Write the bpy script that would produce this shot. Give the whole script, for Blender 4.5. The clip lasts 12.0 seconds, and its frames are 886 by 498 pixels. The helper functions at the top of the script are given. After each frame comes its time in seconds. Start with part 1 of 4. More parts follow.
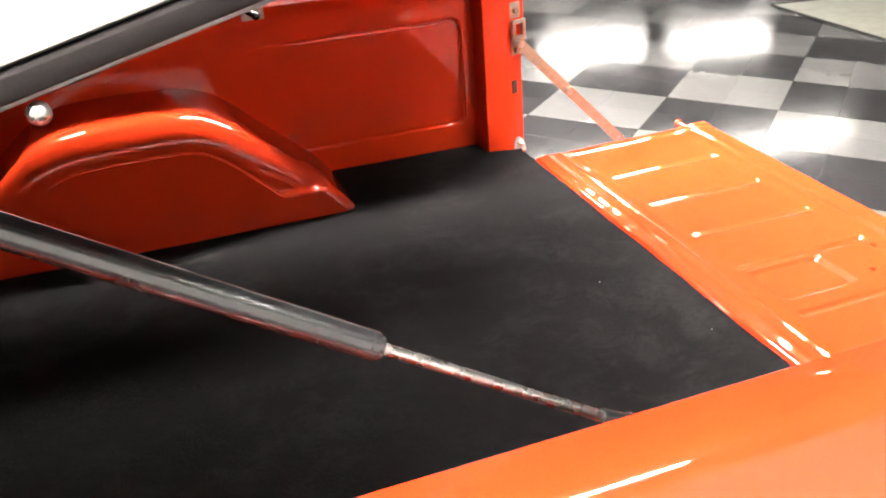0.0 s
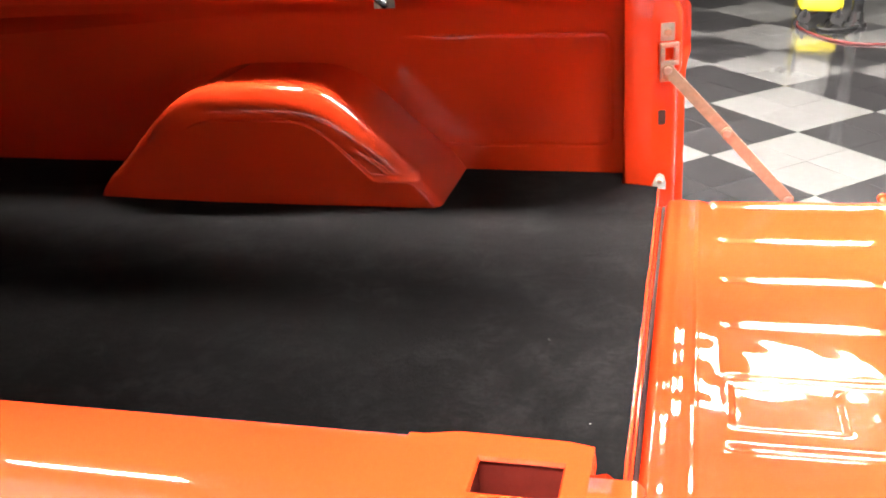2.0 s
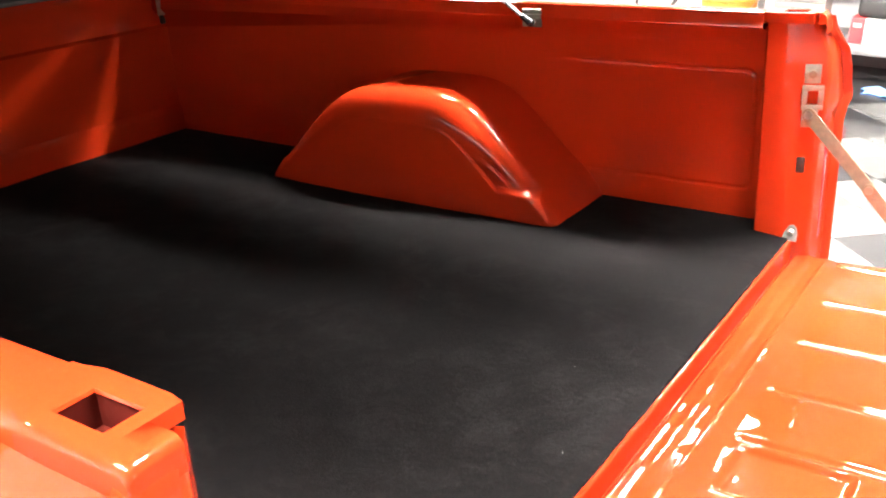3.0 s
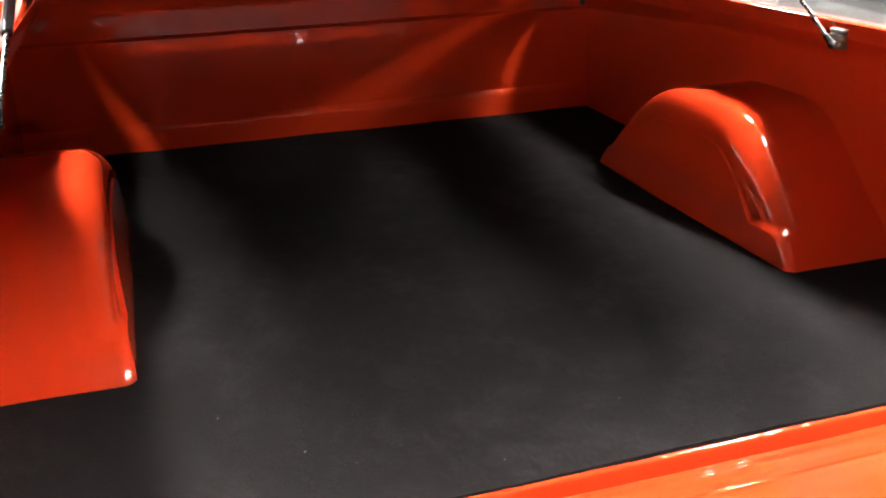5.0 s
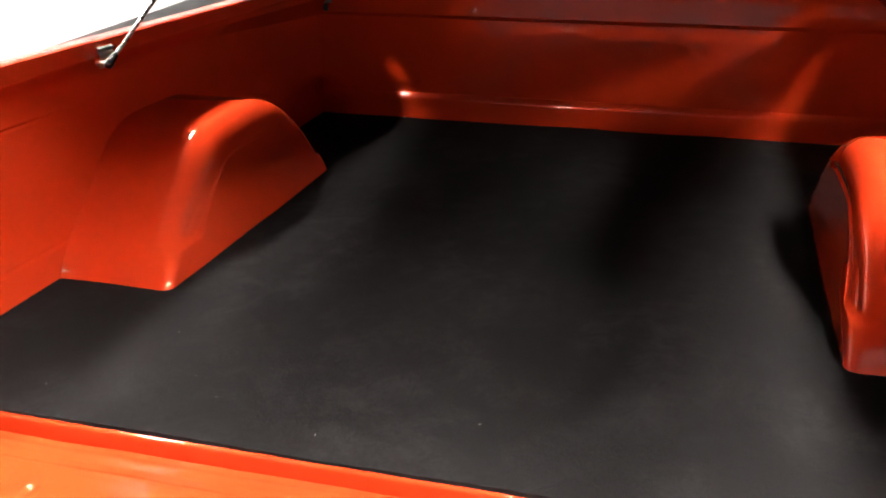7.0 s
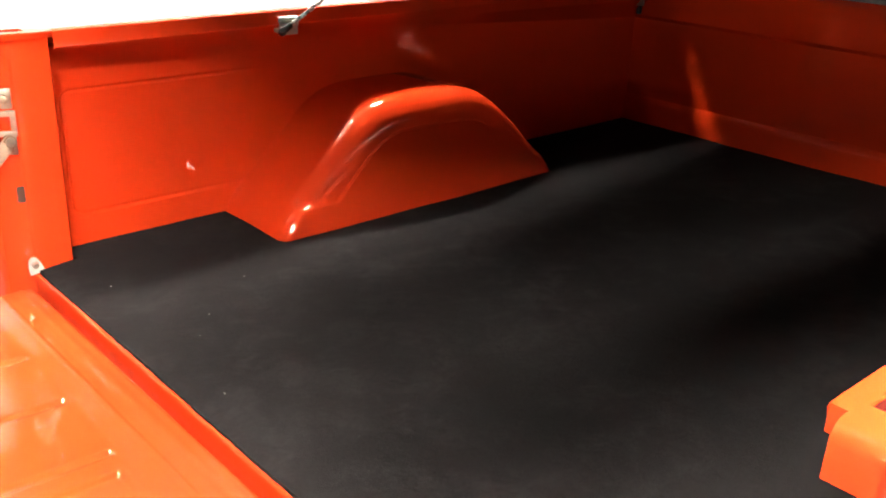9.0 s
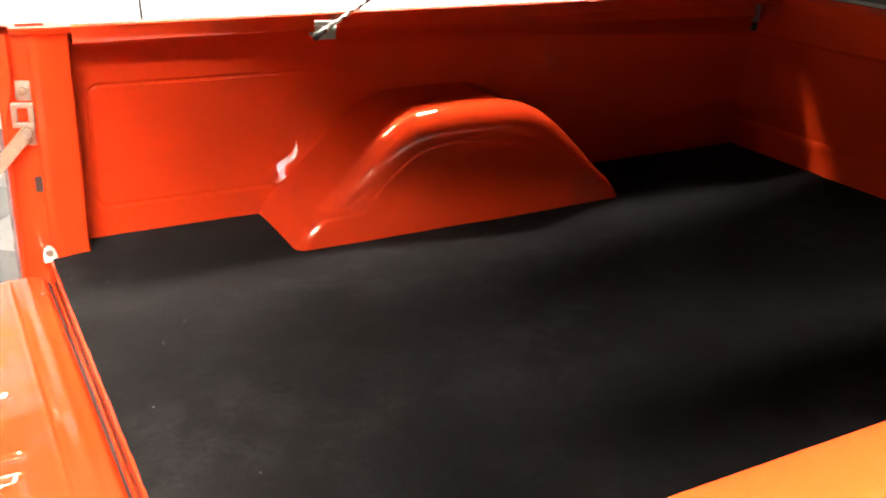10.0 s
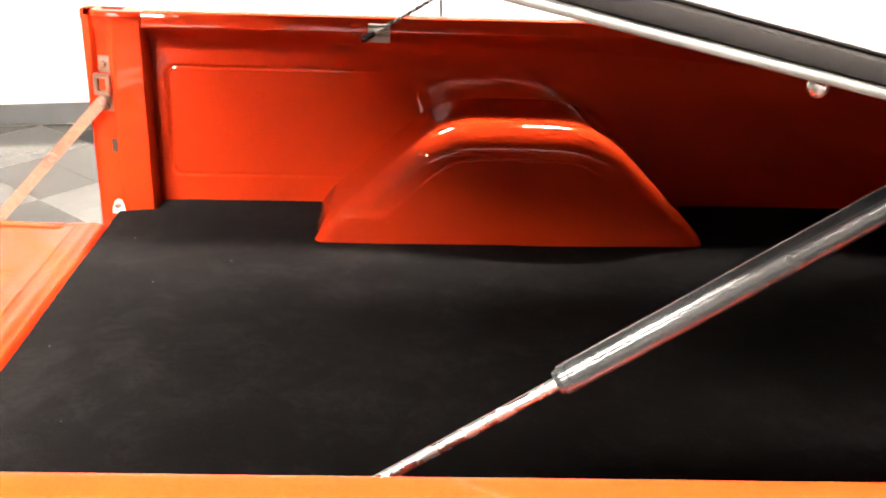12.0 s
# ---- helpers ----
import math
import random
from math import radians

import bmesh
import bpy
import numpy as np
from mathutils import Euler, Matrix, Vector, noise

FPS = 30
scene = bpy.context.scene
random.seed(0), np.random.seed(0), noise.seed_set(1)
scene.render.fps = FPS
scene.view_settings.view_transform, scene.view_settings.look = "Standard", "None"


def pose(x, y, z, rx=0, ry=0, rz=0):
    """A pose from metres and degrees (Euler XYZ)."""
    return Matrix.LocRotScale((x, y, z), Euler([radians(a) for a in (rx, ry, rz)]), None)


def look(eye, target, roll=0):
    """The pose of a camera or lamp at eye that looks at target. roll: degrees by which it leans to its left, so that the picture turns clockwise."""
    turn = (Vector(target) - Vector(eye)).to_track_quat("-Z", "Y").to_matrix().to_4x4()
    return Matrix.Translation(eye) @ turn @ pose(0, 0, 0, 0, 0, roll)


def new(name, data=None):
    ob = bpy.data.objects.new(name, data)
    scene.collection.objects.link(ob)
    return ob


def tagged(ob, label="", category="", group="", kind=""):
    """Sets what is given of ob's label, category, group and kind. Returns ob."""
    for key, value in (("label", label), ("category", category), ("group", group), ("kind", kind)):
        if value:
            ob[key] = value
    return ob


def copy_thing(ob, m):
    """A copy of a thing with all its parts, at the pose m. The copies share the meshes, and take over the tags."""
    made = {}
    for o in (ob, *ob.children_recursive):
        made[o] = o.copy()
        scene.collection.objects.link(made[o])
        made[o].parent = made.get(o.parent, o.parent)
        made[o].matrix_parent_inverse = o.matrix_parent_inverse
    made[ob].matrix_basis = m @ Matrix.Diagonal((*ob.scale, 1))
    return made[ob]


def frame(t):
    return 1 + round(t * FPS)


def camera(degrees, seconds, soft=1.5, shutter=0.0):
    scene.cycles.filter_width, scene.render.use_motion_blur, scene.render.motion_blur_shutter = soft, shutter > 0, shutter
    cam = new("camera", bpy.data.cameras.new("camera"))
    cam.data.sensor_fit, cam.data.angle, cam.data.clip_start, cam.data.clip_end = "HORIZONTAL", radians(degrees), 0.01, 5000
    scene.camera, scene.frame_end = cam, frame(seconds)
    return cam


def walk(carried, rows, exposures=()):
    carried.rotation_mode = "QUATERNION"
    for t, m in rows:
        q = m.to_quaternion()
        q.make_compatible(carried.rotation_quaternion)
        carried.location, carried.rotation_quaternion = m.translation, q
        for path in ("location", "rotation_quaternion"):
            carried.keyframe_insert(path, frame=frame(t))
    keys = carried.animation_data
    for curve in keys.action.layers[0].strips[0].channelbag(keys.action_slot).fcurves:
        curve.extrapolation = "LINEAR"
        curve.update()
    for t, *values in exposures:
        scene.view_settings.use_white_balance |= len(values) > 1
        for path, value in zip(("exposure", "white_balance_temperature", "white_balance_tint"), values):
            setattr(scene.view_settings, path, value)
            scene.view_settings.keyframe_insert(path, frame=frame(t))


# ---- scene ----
cam = camera(51.0, 12.0, soft=2.0)
PATH = [
    (0, (-0.888, -1.237, 1.504), (-0.309, 0.460, 0.619), -0.9),
    (0.5, (-0.667, -1.248, 1.490), (-0.318, 0.516, 0.615), -0.7),
    (1, (-0.433, -1.255, 1.481), (-0.335, 0.545, 0.615), -1.1),
    (1.5, (-0.220, -1.240, 1.486), (-0.381, 0.552, 0.613), -0.8),
    (2, (0.026, -1.206, 1.485), (-0.432, 0.534, 0.614), -1.2),
    (2.5, (0.226, -1.146, 1.479), (-0.502, 0.514, 0.634), -1.2),
    (3, (0.401, -1.087, 1.472), (-0.624, 0.423, 0.654), -0.5),
    (3.5, (0.572, -1.007, 1.474), (-0.749, 0.253, 0.657), -0.7),
    (5.5, (0.968, -0.320, 1.490), (-0.827, -0.022, 0.660), -0.6),
    (6, (1.002, -0.123, 1.491), (-0.820, -0.085, 0.666), -0.3),
    (6.5, (1.008, 0.085, 1.499), (-0.800, -0.116, 0.669), -0.1),
    (7, (0.959, 0.337, 1.497), (-0.792, -0.154, 0.662), -1.0),
    (7.5, (0.889, 0.559, 1.503), (-0.767, -0.194, 0.671), -0.4),
    (9.5, (0.315, 1.043, 1.483), (-0.716, -0.457, 0.654), -0.6),
    (10, (0.132, 1.083, 1.4845), (-0.745, -0.509, 0.656), -0.5),
    (10.5, (-0.064, 1.132, 1.481), (-0.793, -0.538, 0.656), -0.9),
    (11, (-0.281, 1.171, 1.479), (-0.732, -0.594, 0.651), -1.3),
    (11.5, (-0.476, 1.219, 1.483), (-0.737, -0.585, 0.659), -1.3),
    (12, (-0.668, 1.263, 1.484), (-0.736, -0.563, 0.669), -1.1),
]
EXPOSURES = [(0, 0.0, 6300, 10), (3.5, -0.04, 6300, 10), (5.5, -0.32, 6250, 10), (7.5, -0.30, 6400, 10), (9.5, -0.16, 6750, 10), (12, -0.12, 6800, 10)]
walk(cam, [(t, look(eye, target, roll)) for t, eye, target, roll in PATH], EXPOSURES)

# ---------------------------------------------------------------- light
world = bpy.data.worlds.new("world")
scene.world = world
world.use_nodes = True
world.node_tree.nodes["Background"].inputs[0].default_value = (0.9, 0.95, 1.0, 1)
world.node_tree.nodes["Background"].inputs[1].default_value = 0.02

LAMP_POWER = 130.0          # strength of the fluorescent diffusers
CEILING_Z = 3.05


# ---------------------------------------------------------------- materials
def node_mat(name, base, rough=0.5, metal=0.0, coat=0.0, coat_rough=0.03):
    m = bpy.data.materials.new(name)
    m.use_nodes = True
    nt = m.node_tree
    b = nt.nodes["Principled BSDF"]
    b.inputs["Base Color"].default_value = (*base, 1)
    b.inputs["Roughness"].default_value = rough
    b.inputs["Metallic"].default_value = metal
    b.inputs["Coat Weight"].default_value = coat
    b.inputs["Coat Roughness"].default_value = coat_rough
    return m, nt, b


def coords(nt, scale=(1, 1, 1)):
    tc = nt.nodes.new("ShaderNodeTexCoord")
    mp = nt.nodes.new("ShaderNodeMapping")
    mp.inputs["Scale"].default_value = scale
    nt.links.new(tc.outputs["Object"], mp.inputs["Vector"])
    return mp.outputs["Vector"]


def noise_tex(nt, vec, scale, detail=4, rough=0.55):
    n = nt.nodes.new("ShaderNodeTexNoise")
    n.inputs["Scale"].default_value = scale
    n.inputs["Detail"].default_value = detail
    n.inputs["Roughness"].default_value = rough
    nt.links.new(vec, n.inputs["Vector"])
    return n.outputs["Fac"]


def ramp(nt, fac, stops):
    r = nt.nodes.new("ShaderNodeValToRGB")
    while len(r.color_ramp.elements) < len(stops):
        r.color_ramp.elements.new(0.5)
    for e, (p, c) in zip(r.color_ramp.elements, stops):
        e.position = p
        e.color = (*c, 1) if len(c) == 3 else c
    nt.links.new(fac, r.inputs["Fac"])
    return r.outputs["Color"]


def span(nt, fac, lo, hi):
    m = nt.nodes.new("ShaderNodeMapRange")
    m.inputs["To Min"].default_value = lo
    m.inputs["To Max"].default_value = hi
    nt.links.new(fac, m.inputs["Value"])
    return m.outputs["Result"]


def bump(nt, bsdf, height, strength, dist, normal_in=None):
    b = nt.nodes.new("ShaderNodeBump")
    b.inputs["Strength"].default_value = strength
    b.inputs["Distance"].default_value = dist
    nt.links.new(height, b.inputs["Height"])
    if normal_in:
        nt.links.new(normal_in, b.inputs["Normal"])
    nt.links.new(b.outputs["Normal"], bsdf.inputs["Normal"])
    return b.outputs["Normal"]


def paint(name, c1, c2, rough=0.45, coat=1.0, wave=0.012):
    """Gloss vehicle paint: faint tone drift, crisp clear coat, slightly wavy sheet metal."""
    m, nt, b = node_mat(name, c1, rough, 0, coat, 0.02)
    b.inputs["Specular IOR Level"].default_value = 0.0
    v = coords(nt)
    col = ramp(nt, noise_tex(nt, v, 5, 3), [(0.3, c1), (0.7, c2)])
    nt.links.new(col, b.inputs["Base Color"])
    nt.links.new(span(nt, noise_tex(nt, v, 40, 5, 0.7), 0.006, 0.02), b.inputs["Coat Roughness"])
    n1 = bump(nt, b, noise_tex(nt, v, 9, 1), wave, 0.004)
    n2 = bump(nt, b, noise_tex(nt, v, 260, 1), 0.012, 0.0004, n1)
    nt.links.new(n2, b.inputs["Coat Normal"])
    return m


def metal(name, base, rough, spots=0.0, dark=(0.12, 0.09, 0.06)):
    m, nt, b = node_mat(name, base, rough, 1.0)
    v = coords(nt)
    col = ramp(nt, noise_tex(nt, v, 60, 6, 0.7), [(0.35, base), (0.55, tuple(c * 0.82 for c in base)), (0.8, tuple(a * (1 - spots) + d * spots for a, d in zip(base, dark)))])
    nt.links.new(col, b.inputs["Base Color"])
    nt.links.new(span(nt, noise_tex(nt, v, 90, 5), rough - 0.08, rough + 0.15), b.inputs["Roughness"])
    bump(nt, b, noise_tex(nt, v, 300, 3), 0.15, 0.0008)
    return m


def plain(name, c1, c2, rough, scale=8, bump_scale=120, bump_strength=0.2, bump_dist=0.002, coat=0.0):
    m, nt, b = node_mat(name, c1, rough, 0, coat)
    v = coords(nt)
    nt.links.new(ramp(nt, noise_tex(nt, v, scale, 6, 0.6), [(0.3, c1), (0.7, c2)]), b.inputs["Base Color"])
    nt.links.new(span(nt, noise_tex(nt, v, scale * 4, 4), max(rough - 0.08, 0.02), min(rough + 0.1, 1)), b.inputs["Roughness"])
    bump(nt, b, noise_tex(nt, v, bump_scale, 4), bump_strength, bump_dist)
    return m


PAINT_A, PAINT_B = (0.51, 0.0330, 0.0070), (0.54, 0.0352, 0.0075)
MAT_PAINT = paint("orange_paint", PAINT_A, PAINT_B)
MAT_GATE = paint("handled_orange_paint", PAINT_A, PAINT_B, 0.45, 1.0, 0.07)
MAT_LID = paint("cream_paint", (0.62, 0.60, 0.55), (0.66, 0.64, 0.59), 0.4, 0.4, 0.03)
MAT_RUBBER = plain("black_rubber", (0.012, 0.012, 0.013), (0.022, 0.021, 0.021), 0.55)
MAT_SEAL = plain("soft_black_seal", (0.006, 0.005, 0.005), (0.010, 0.008, 0.008), 0.85)
MAT_SEAL.node_tree.nodes["Principled BSDF"].inputs["Specular IOR Level"].default_value = 0.12
MAT_BLACK = plain("black_enamel", (0.011, 0.011, 0.012), (0.018, 0.018, 0.019), 0.24, coat=0.3)
MAT_LINER = plain("dark_liner", (0.07, 0.068, 0.067), (0.09, 0.088, 0.086), 0.9, 14, 300, 0.5, 0.002)
MAT_STEEL = metal("zinc_steel", (0.42, 0.39, 0.335), 0.38, 0.55)
MAT_ZINC = metal("bright_zinc", (0.36, 0.345, 0.32), 0.5, 0.4)
MAT_LINK = metal("worn_link_steel", (0.30, 0.235, 0.165), 0.5, 0.5)
MAT_LINK.node_tree.nodes["Principled BSDF"].inputs["Metallic"].default_value = 0.45
MAT_CHROME = metal("chrome", (0.50, 0.49, 0.475), 0.24, 0.1)
MAT_ALU = metal("aluminium", (0.26, 0.256, 0.245), 0.45, 0.3, (0.25, 0.23, 0.2))
MAT_REDLENS, _nt, _b = node_mat("red_lens", (0.55, 0.01, 0.008), 0.12, 0, 0.6)
MAT_WELL = plain("dark_maroon", (0.075, 0.008, 0.005), (0.100, 0.011, 0.007), 0.7, 40)
MAT_WELL.node_tree.nodes["Principled BSDF"].inputs["Specular IOR Level"].default_value = 0.1
MAT_CAVITY_SHADE = plain("cavity_shade", (0.02, 0.008, 0.006), (0.03, 0.01, 0.008), 0.8)


def carpet_mat():
    m, nt, b = node_mat("black_carpet", (0.02, 0.019, 0.018), 0.95)
    v = coords(nt)
    big = noise_tex(nt, coords(nt, (0.6, 1.0, 1)), 4.5, 6, 0.62)
    big.node.inputs["Distortion"].default_value = 1.1
    nap = noise_tex(nt, v, 17, 7, 0.72)
    nap.node.inputs["Distortion"].default_value = 0.6
    mix = nt.nodes.new("ShaderNodeMath")
    mix.operation = "MULTIPLY"
    nt.links.new(big, mix.inputs[0])
    nt.links.new(nap, mix.inputs[1])
    grain = nt.nodes.new("ShaderNodeMath")
    grain.operation = "MULTIPLY"
    nt.links.new(mix.outputs[0], grain.inputs[0])
    nt.links.new(span(nt, noise_tex(nt, v, 130, 4, 0.7), 0.55, 1.45), grain.inputs[1])
    col = ramp(nt, grain.outputs[0], [(0.15, (0.0049, 0.0045, 0.0047)), (0.24, (0.0057, 0.0052, 0.0054)), (0.38, (0.0130, 0.0119, 0.0124))])
    nt.links.new(col, b.inputs["Base Color"])
    b.inputs["Sheen Weight"].default_value = 0.015
    b.inputs["Sheen Roughness"].default_value = 0.5
    b.inputs["Sheen Tint"].default_value = (0.75, 0.7, 0.68, 1)
    b.inputs["Specular IOR Level"].default_value = 0.04
    n1 = bump(nt, b, nap, 0.45, 0.006)
    bump(nt, b, noise_tex(nt, v, 900, 2), 0.6, 0.0015, n1)
    return m


MAT_CARPET = carpet_mat()


def tile_mat(name, stops, streak, rough):
    """Waxed vinyl tile: marbled chips, each tile a little different."""
    m, nt, b = node_mat(name, stops[0], rough, 0, 0.0, 0.06)
    b.inputs["Specular IOR Level"].default_value = 0.42
    tc = nt.nodes.new("ShaderNodeNewGeometry")
    info = nt.nodes.new("ShaderNodeObjectInfo")
    add = nt.nodes.new("ShaderNodeVectorMath")
    add.operation = "ADD"
    nt.links.new(tc.outputs["Position"], add.inputs[0])
    comb = nt.nodes.new("ShaderNodeCombineXYZ")
    big = nt.nodes.new("ShaderNodeMath")
    big.operation = "MULTIPLY"
    big.inputs[1].default_value = 40
    nt.links.new(info.outputs["Random"], big.inputs[0])
    nt.links.new(big.outputs[0], comb.inputs[2])
    nt.links.new(comb.outputs[0], add.inputs[1])
    v = add.outputs[0]
    fac = noise_tex(nt, v, 22, 7, 0.7)
    col = ramp(nt, fac, [(0.33, stops[0]), (0.58, stops[1]), (0.74, streak)])
    hue = nt.nodes.new("ShaderNodeHueSaturation")
    nt.links.new(col, hue.inputs["Color"])
    nt.links.new(span(nt, info.outputs["Random"], 0.88, 1.12), hue.inputs["Value"])
    nt.links.new(hue.outputs["Color"], b.inputs["Base Color"])
    nt.links.new(span(nt, noise_tex(nt, tc.outputs["Position"], 2.5, 5, 0.6), rough - 0.05, rough + 0.08), b.inputs["Roughness"])
    n1 = bump(nt, b, noise_tex(nt, tc.outputs["Position"], 3.0, 3), 0.07, 0.01)
    bump(nt, b, noise_tex(nt, v, 70, 3), 0.08, 0.001, n1)
    return m


MAT_TILE_B = tile_mat("black_tile", [(0.0165, 0.0155, 0.0165), (0.0235, 0.0225, 0.0235)], (0.085, 0.082, 0.08), 0.085)
MAT_TILE_W = tile_mat("white_tile", [(0.110, 0.108, 0.105), (0.101, 0.099, 0.096)], (0.110, 0.107, 0.103), 0.09)
MAT_GROUT = plain("floor_bed", (0.05, 0.048, 0.045), (0.07, 0.066, 0.06), 0.7)
MAT_WALL = plain("white_wall", (0.78, 0.77, 0.745), (0.81, 0.80, 0.775), 0.6, 1.5, 160, 0.12, 0.002)
MAT_CEIL = plain("ceiling_paint", (0.235, 0.233, 0.225), (0.275, 0.273, 0.265), 0.8, 2)
MAT_WALL2 = plain("grey_wall", (0.20, 0.20, 0.20), (0.25, 0.25, 0.245), 0.7, 1.5)
MAT_WALL3 = plain("pale_grey_wall", (0.48, 0.48, 0.485), (0.51, 0.51, 0.514), 0.6, 1.5, 160, 0.12, 0.002)
MAT_BASE = plain("grey_vinyl", (0.075, 0.077, 0.08), (0.095, 0.097, 0.10), 0.4, 6)


def glow_mat(name, colour, strength):
    m = bpy.data.materials.new(name)
    m.use_nodes = True
    nt = m.node_tree
    nt.nodes.remove(nt.nodes["Principled BSDF"])
    e = nt.nodes.new("ShaderNodeEmission")
    e.inputs[0].default_value = (*colour, 1)
    e.inputs[1].default_value = strength
    nt.links.new(e.outputs[0], nt.nodes["Material Output"].inputs[0])
    return m


LAMP_TINT = (1.0, 0.93, 0.84)
MAT_LAMP_NEAR = glow_mat("lamp_diffuser", LAMP_TINT, LAMP_POWER * 3.9)
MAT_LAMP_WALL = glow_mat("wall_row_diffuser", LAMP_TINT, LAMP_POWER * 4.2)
MAT_GATE_FILL = glow_mat("gate_fill_diffuser", LAMP_TINT, LAMP_POWER * 2.2)
MAT_LAMP_MID = glow_mat("mid_row_diffuser", LAMP_TINT, LAMP_POWER * 1.9)
MAT_LAMP_ROW = glow_mat("far_row_diffuser", LAMP_TINT, LAMP_POWER * 0.24)
MAT_LAMP_FAR = glow_mat("dim_lamp_diffuser", LAMP_TINT, LAMP_POWER * 0.10)
MAT_WHITE = plain("white_enamel", (0.78, 0.78, 0.76), (0.82, 0.82, 0.80), 0.35)


# ---------------------------------------------------------------- mesh helpers
def link_mesh(name, bm, mat, smooth=True, angle=35, flip=False):
    bmesh.ops.remove_doubles(bm, verts=bm.verts, dist=1e-5)
    bmesh.ops.recalc_face_normals(bm, faces=bm.faces)
    if flip:
        bmesh.ops.reverse_faces(bm, faces=bm.faces)
    if smooth:
        for f in bm.faces:
            f.smooth = True
        for e in bm.edges:
            if len(e.link_faces) == 2 and e.calc_face_angle(0) > radians(angle):
                e.smooth = False
    me = bpy.data.meshes.new(name)
    bm.to_mesh(me)
    bm.free()
    for mt in mat if isinstance(mat, (list, tuple)) else [mat]:
        me.materials.append(mt)
    return me


def part(name, bm, mat, parent=None, label="", **kw):
    ob = new(name, link_mesh(name, bm, mat, **kw))
    ob.parent = parent
    if label:
        ob["label"] = label
    return ob


def empty(name, m=None):
    ob = new(name)
    ob.empty_display_size = 0.1
    if m is not None:
        ob.matrix_basis = m
    return ob


def box(bm, lo, hi, bev=0.0, seg=2):
    lo, hi = Vector(lo), Vector(hi)
    m = Matrix.Translation((lo + hi) / 2) @ Matrix.Diagonal((*(hi - lo), 1))
    g = bmesh.ops.create_cube(bm, size=1, matrix=m)
    if bev > 0:
        es = list({e for v in g["verts"] for e in v.link_edges})
        bmesh.ops.bevel(bm, geom=es, offset=bev, segments=seg, affect="EDGES", profile=0.5)
    return bm


def rod(bm, a, b, r0, r1=None, n=20, caps=True):
    a, b = Vector(a), Vector(b)
    d = b - a
    m = Matrix.Translation((a + b) / 2) @ d.to_track_quat("Z", "Y").to_matrix().to_4x4()
    bmesh.ops.create_cone(bm, cap_ends=caps, segments=n, radius1=r0, radius2=r0 if r1 is None else r1, depth=d.length, matrix=m)
    return bm


def ball(bm, c, r, sx=1, sy=1, sz=1, n=16):
    bmesh.ops.create_uvsphere(bm, u_segments=n, v_segments=n // 2 + 2, radius=r, matrix=Matrix.Translation(c) @ Matrix.Diagonal((sx, sy, sz, 1)))
    return bm


def surface(f, nu, nv):
    """A grid surface: f(i, j) gives the place of each knot."""
    bm = bmesh.new()
    vs = [[bm.verts.new(f(i, j)) for j in range(nv)] for i in range(nu)]
    for i in range(nu - 1):
        for j in range(nv - 1):
            bm.faces.new((vs[i][j], vs[i + 1][j], vs[i + 1][j + 1], vs[i][j + 1]))
    return bm


def add_surface(bm, f, nu, nv):
    vs = [[bm.verts.new(f(i, j)) for j in range(nv)] for i in range(nu)]
    for i in range(nu - 1):
        for j in range(nv - 1):
            q = (vs[i][j], vs[i + 1][j], vs[i + 1][j + 1], vs[i][j + 1])
            if len({tuple(round(c, 6) for c in v.co) for v in q}) == 4:
                bm.faces.new(q)
    return bm


def tube(name, pts, r, mat, parent=None, label="", cyclic=False, res=6):
    cu = bpy.data.curves.new(name, "CURVE")
    cu.dimensions = "3D"
    cu.bevel_depth, cu.bevel_resolution, cu.resolution_u, cu.use_fill_caps = r, 4, res, True
    sp = cu.splines.new("NURBS")
    sp.points.add(len(pts) - 1)
    for p, q in zip(sp.points, pts):
        p.co = (*q, 1)
    sp.use_endpoint_u, sp.order_u, sp.use_cyclic_u = not cyclic, 4, cyclic
    tmp = bpy.data.objects.new(name, cu)
    scene.collection.objects.link(tmp)
    me = bpy.data.meshes.new_from_object(tmp.evaluated_get(bpy.context.evaluated_depsgraph_get()))
    bpy.data.objects.remove(tmp)
    for p in me.polygons:
        p.use_smooth = True
    me.materials.clear()
    me.materials.append(mat)
    ob = new(name, me)
    ob.parent = parent
    if label:
        ob["label"] = label
    return ob


def smooth01(t):
    t = min(max(t, 0.0), 1.0)
    return t * t * (3 - 2 * t)


def bead(d, w):
    """A rounded ridge of half width w at distance d."""
    return 0.5 + 0.5 * math.cos(math.pi * min(abs(d) / w, 1.0))


# ---------------------------------------------------------------- room
FLOOR_X, FLOOR_Y = (-7.4, 12.0), (-4.02, 18.0)


def slab(name, lo, hi, mat, label="", category="", bev=0.0):
    bm = box(bmesh.new(), lo, hi, bev)
    return tagged(part(name, bm, mat, label=label, smooth=False), category=category, kind="structure")


PART_Y, PART_X = 5.72, 0.03
floor = slab("floor", (FLOOR_X[0], FLOOR_Y[0], -0.10), (FLOOR_X[1], FLOOR_Y[1], -0.004), MAT_GROUT, "glossy black and white checkered vinyl tile floor", "floor")
slab("wall_south", (FLOOR_X[0] - 0.15, FLOOR_Y[0] - 0.15, -0.1), (FLOOR_X[1] + 0.15, FLOOR_Y[0], CEILING_Z), MAT_WALL, "plain white painted showroom wall", "wall")
slab("wall_west", (FLOOR_X[0] - 0.15, FLOOR_Y[0], -0.1), (FLOOR_X[0], FLOOR_Y[1], CEILING_Z), MAT_WALL, "plain white painted end wall", "wall")
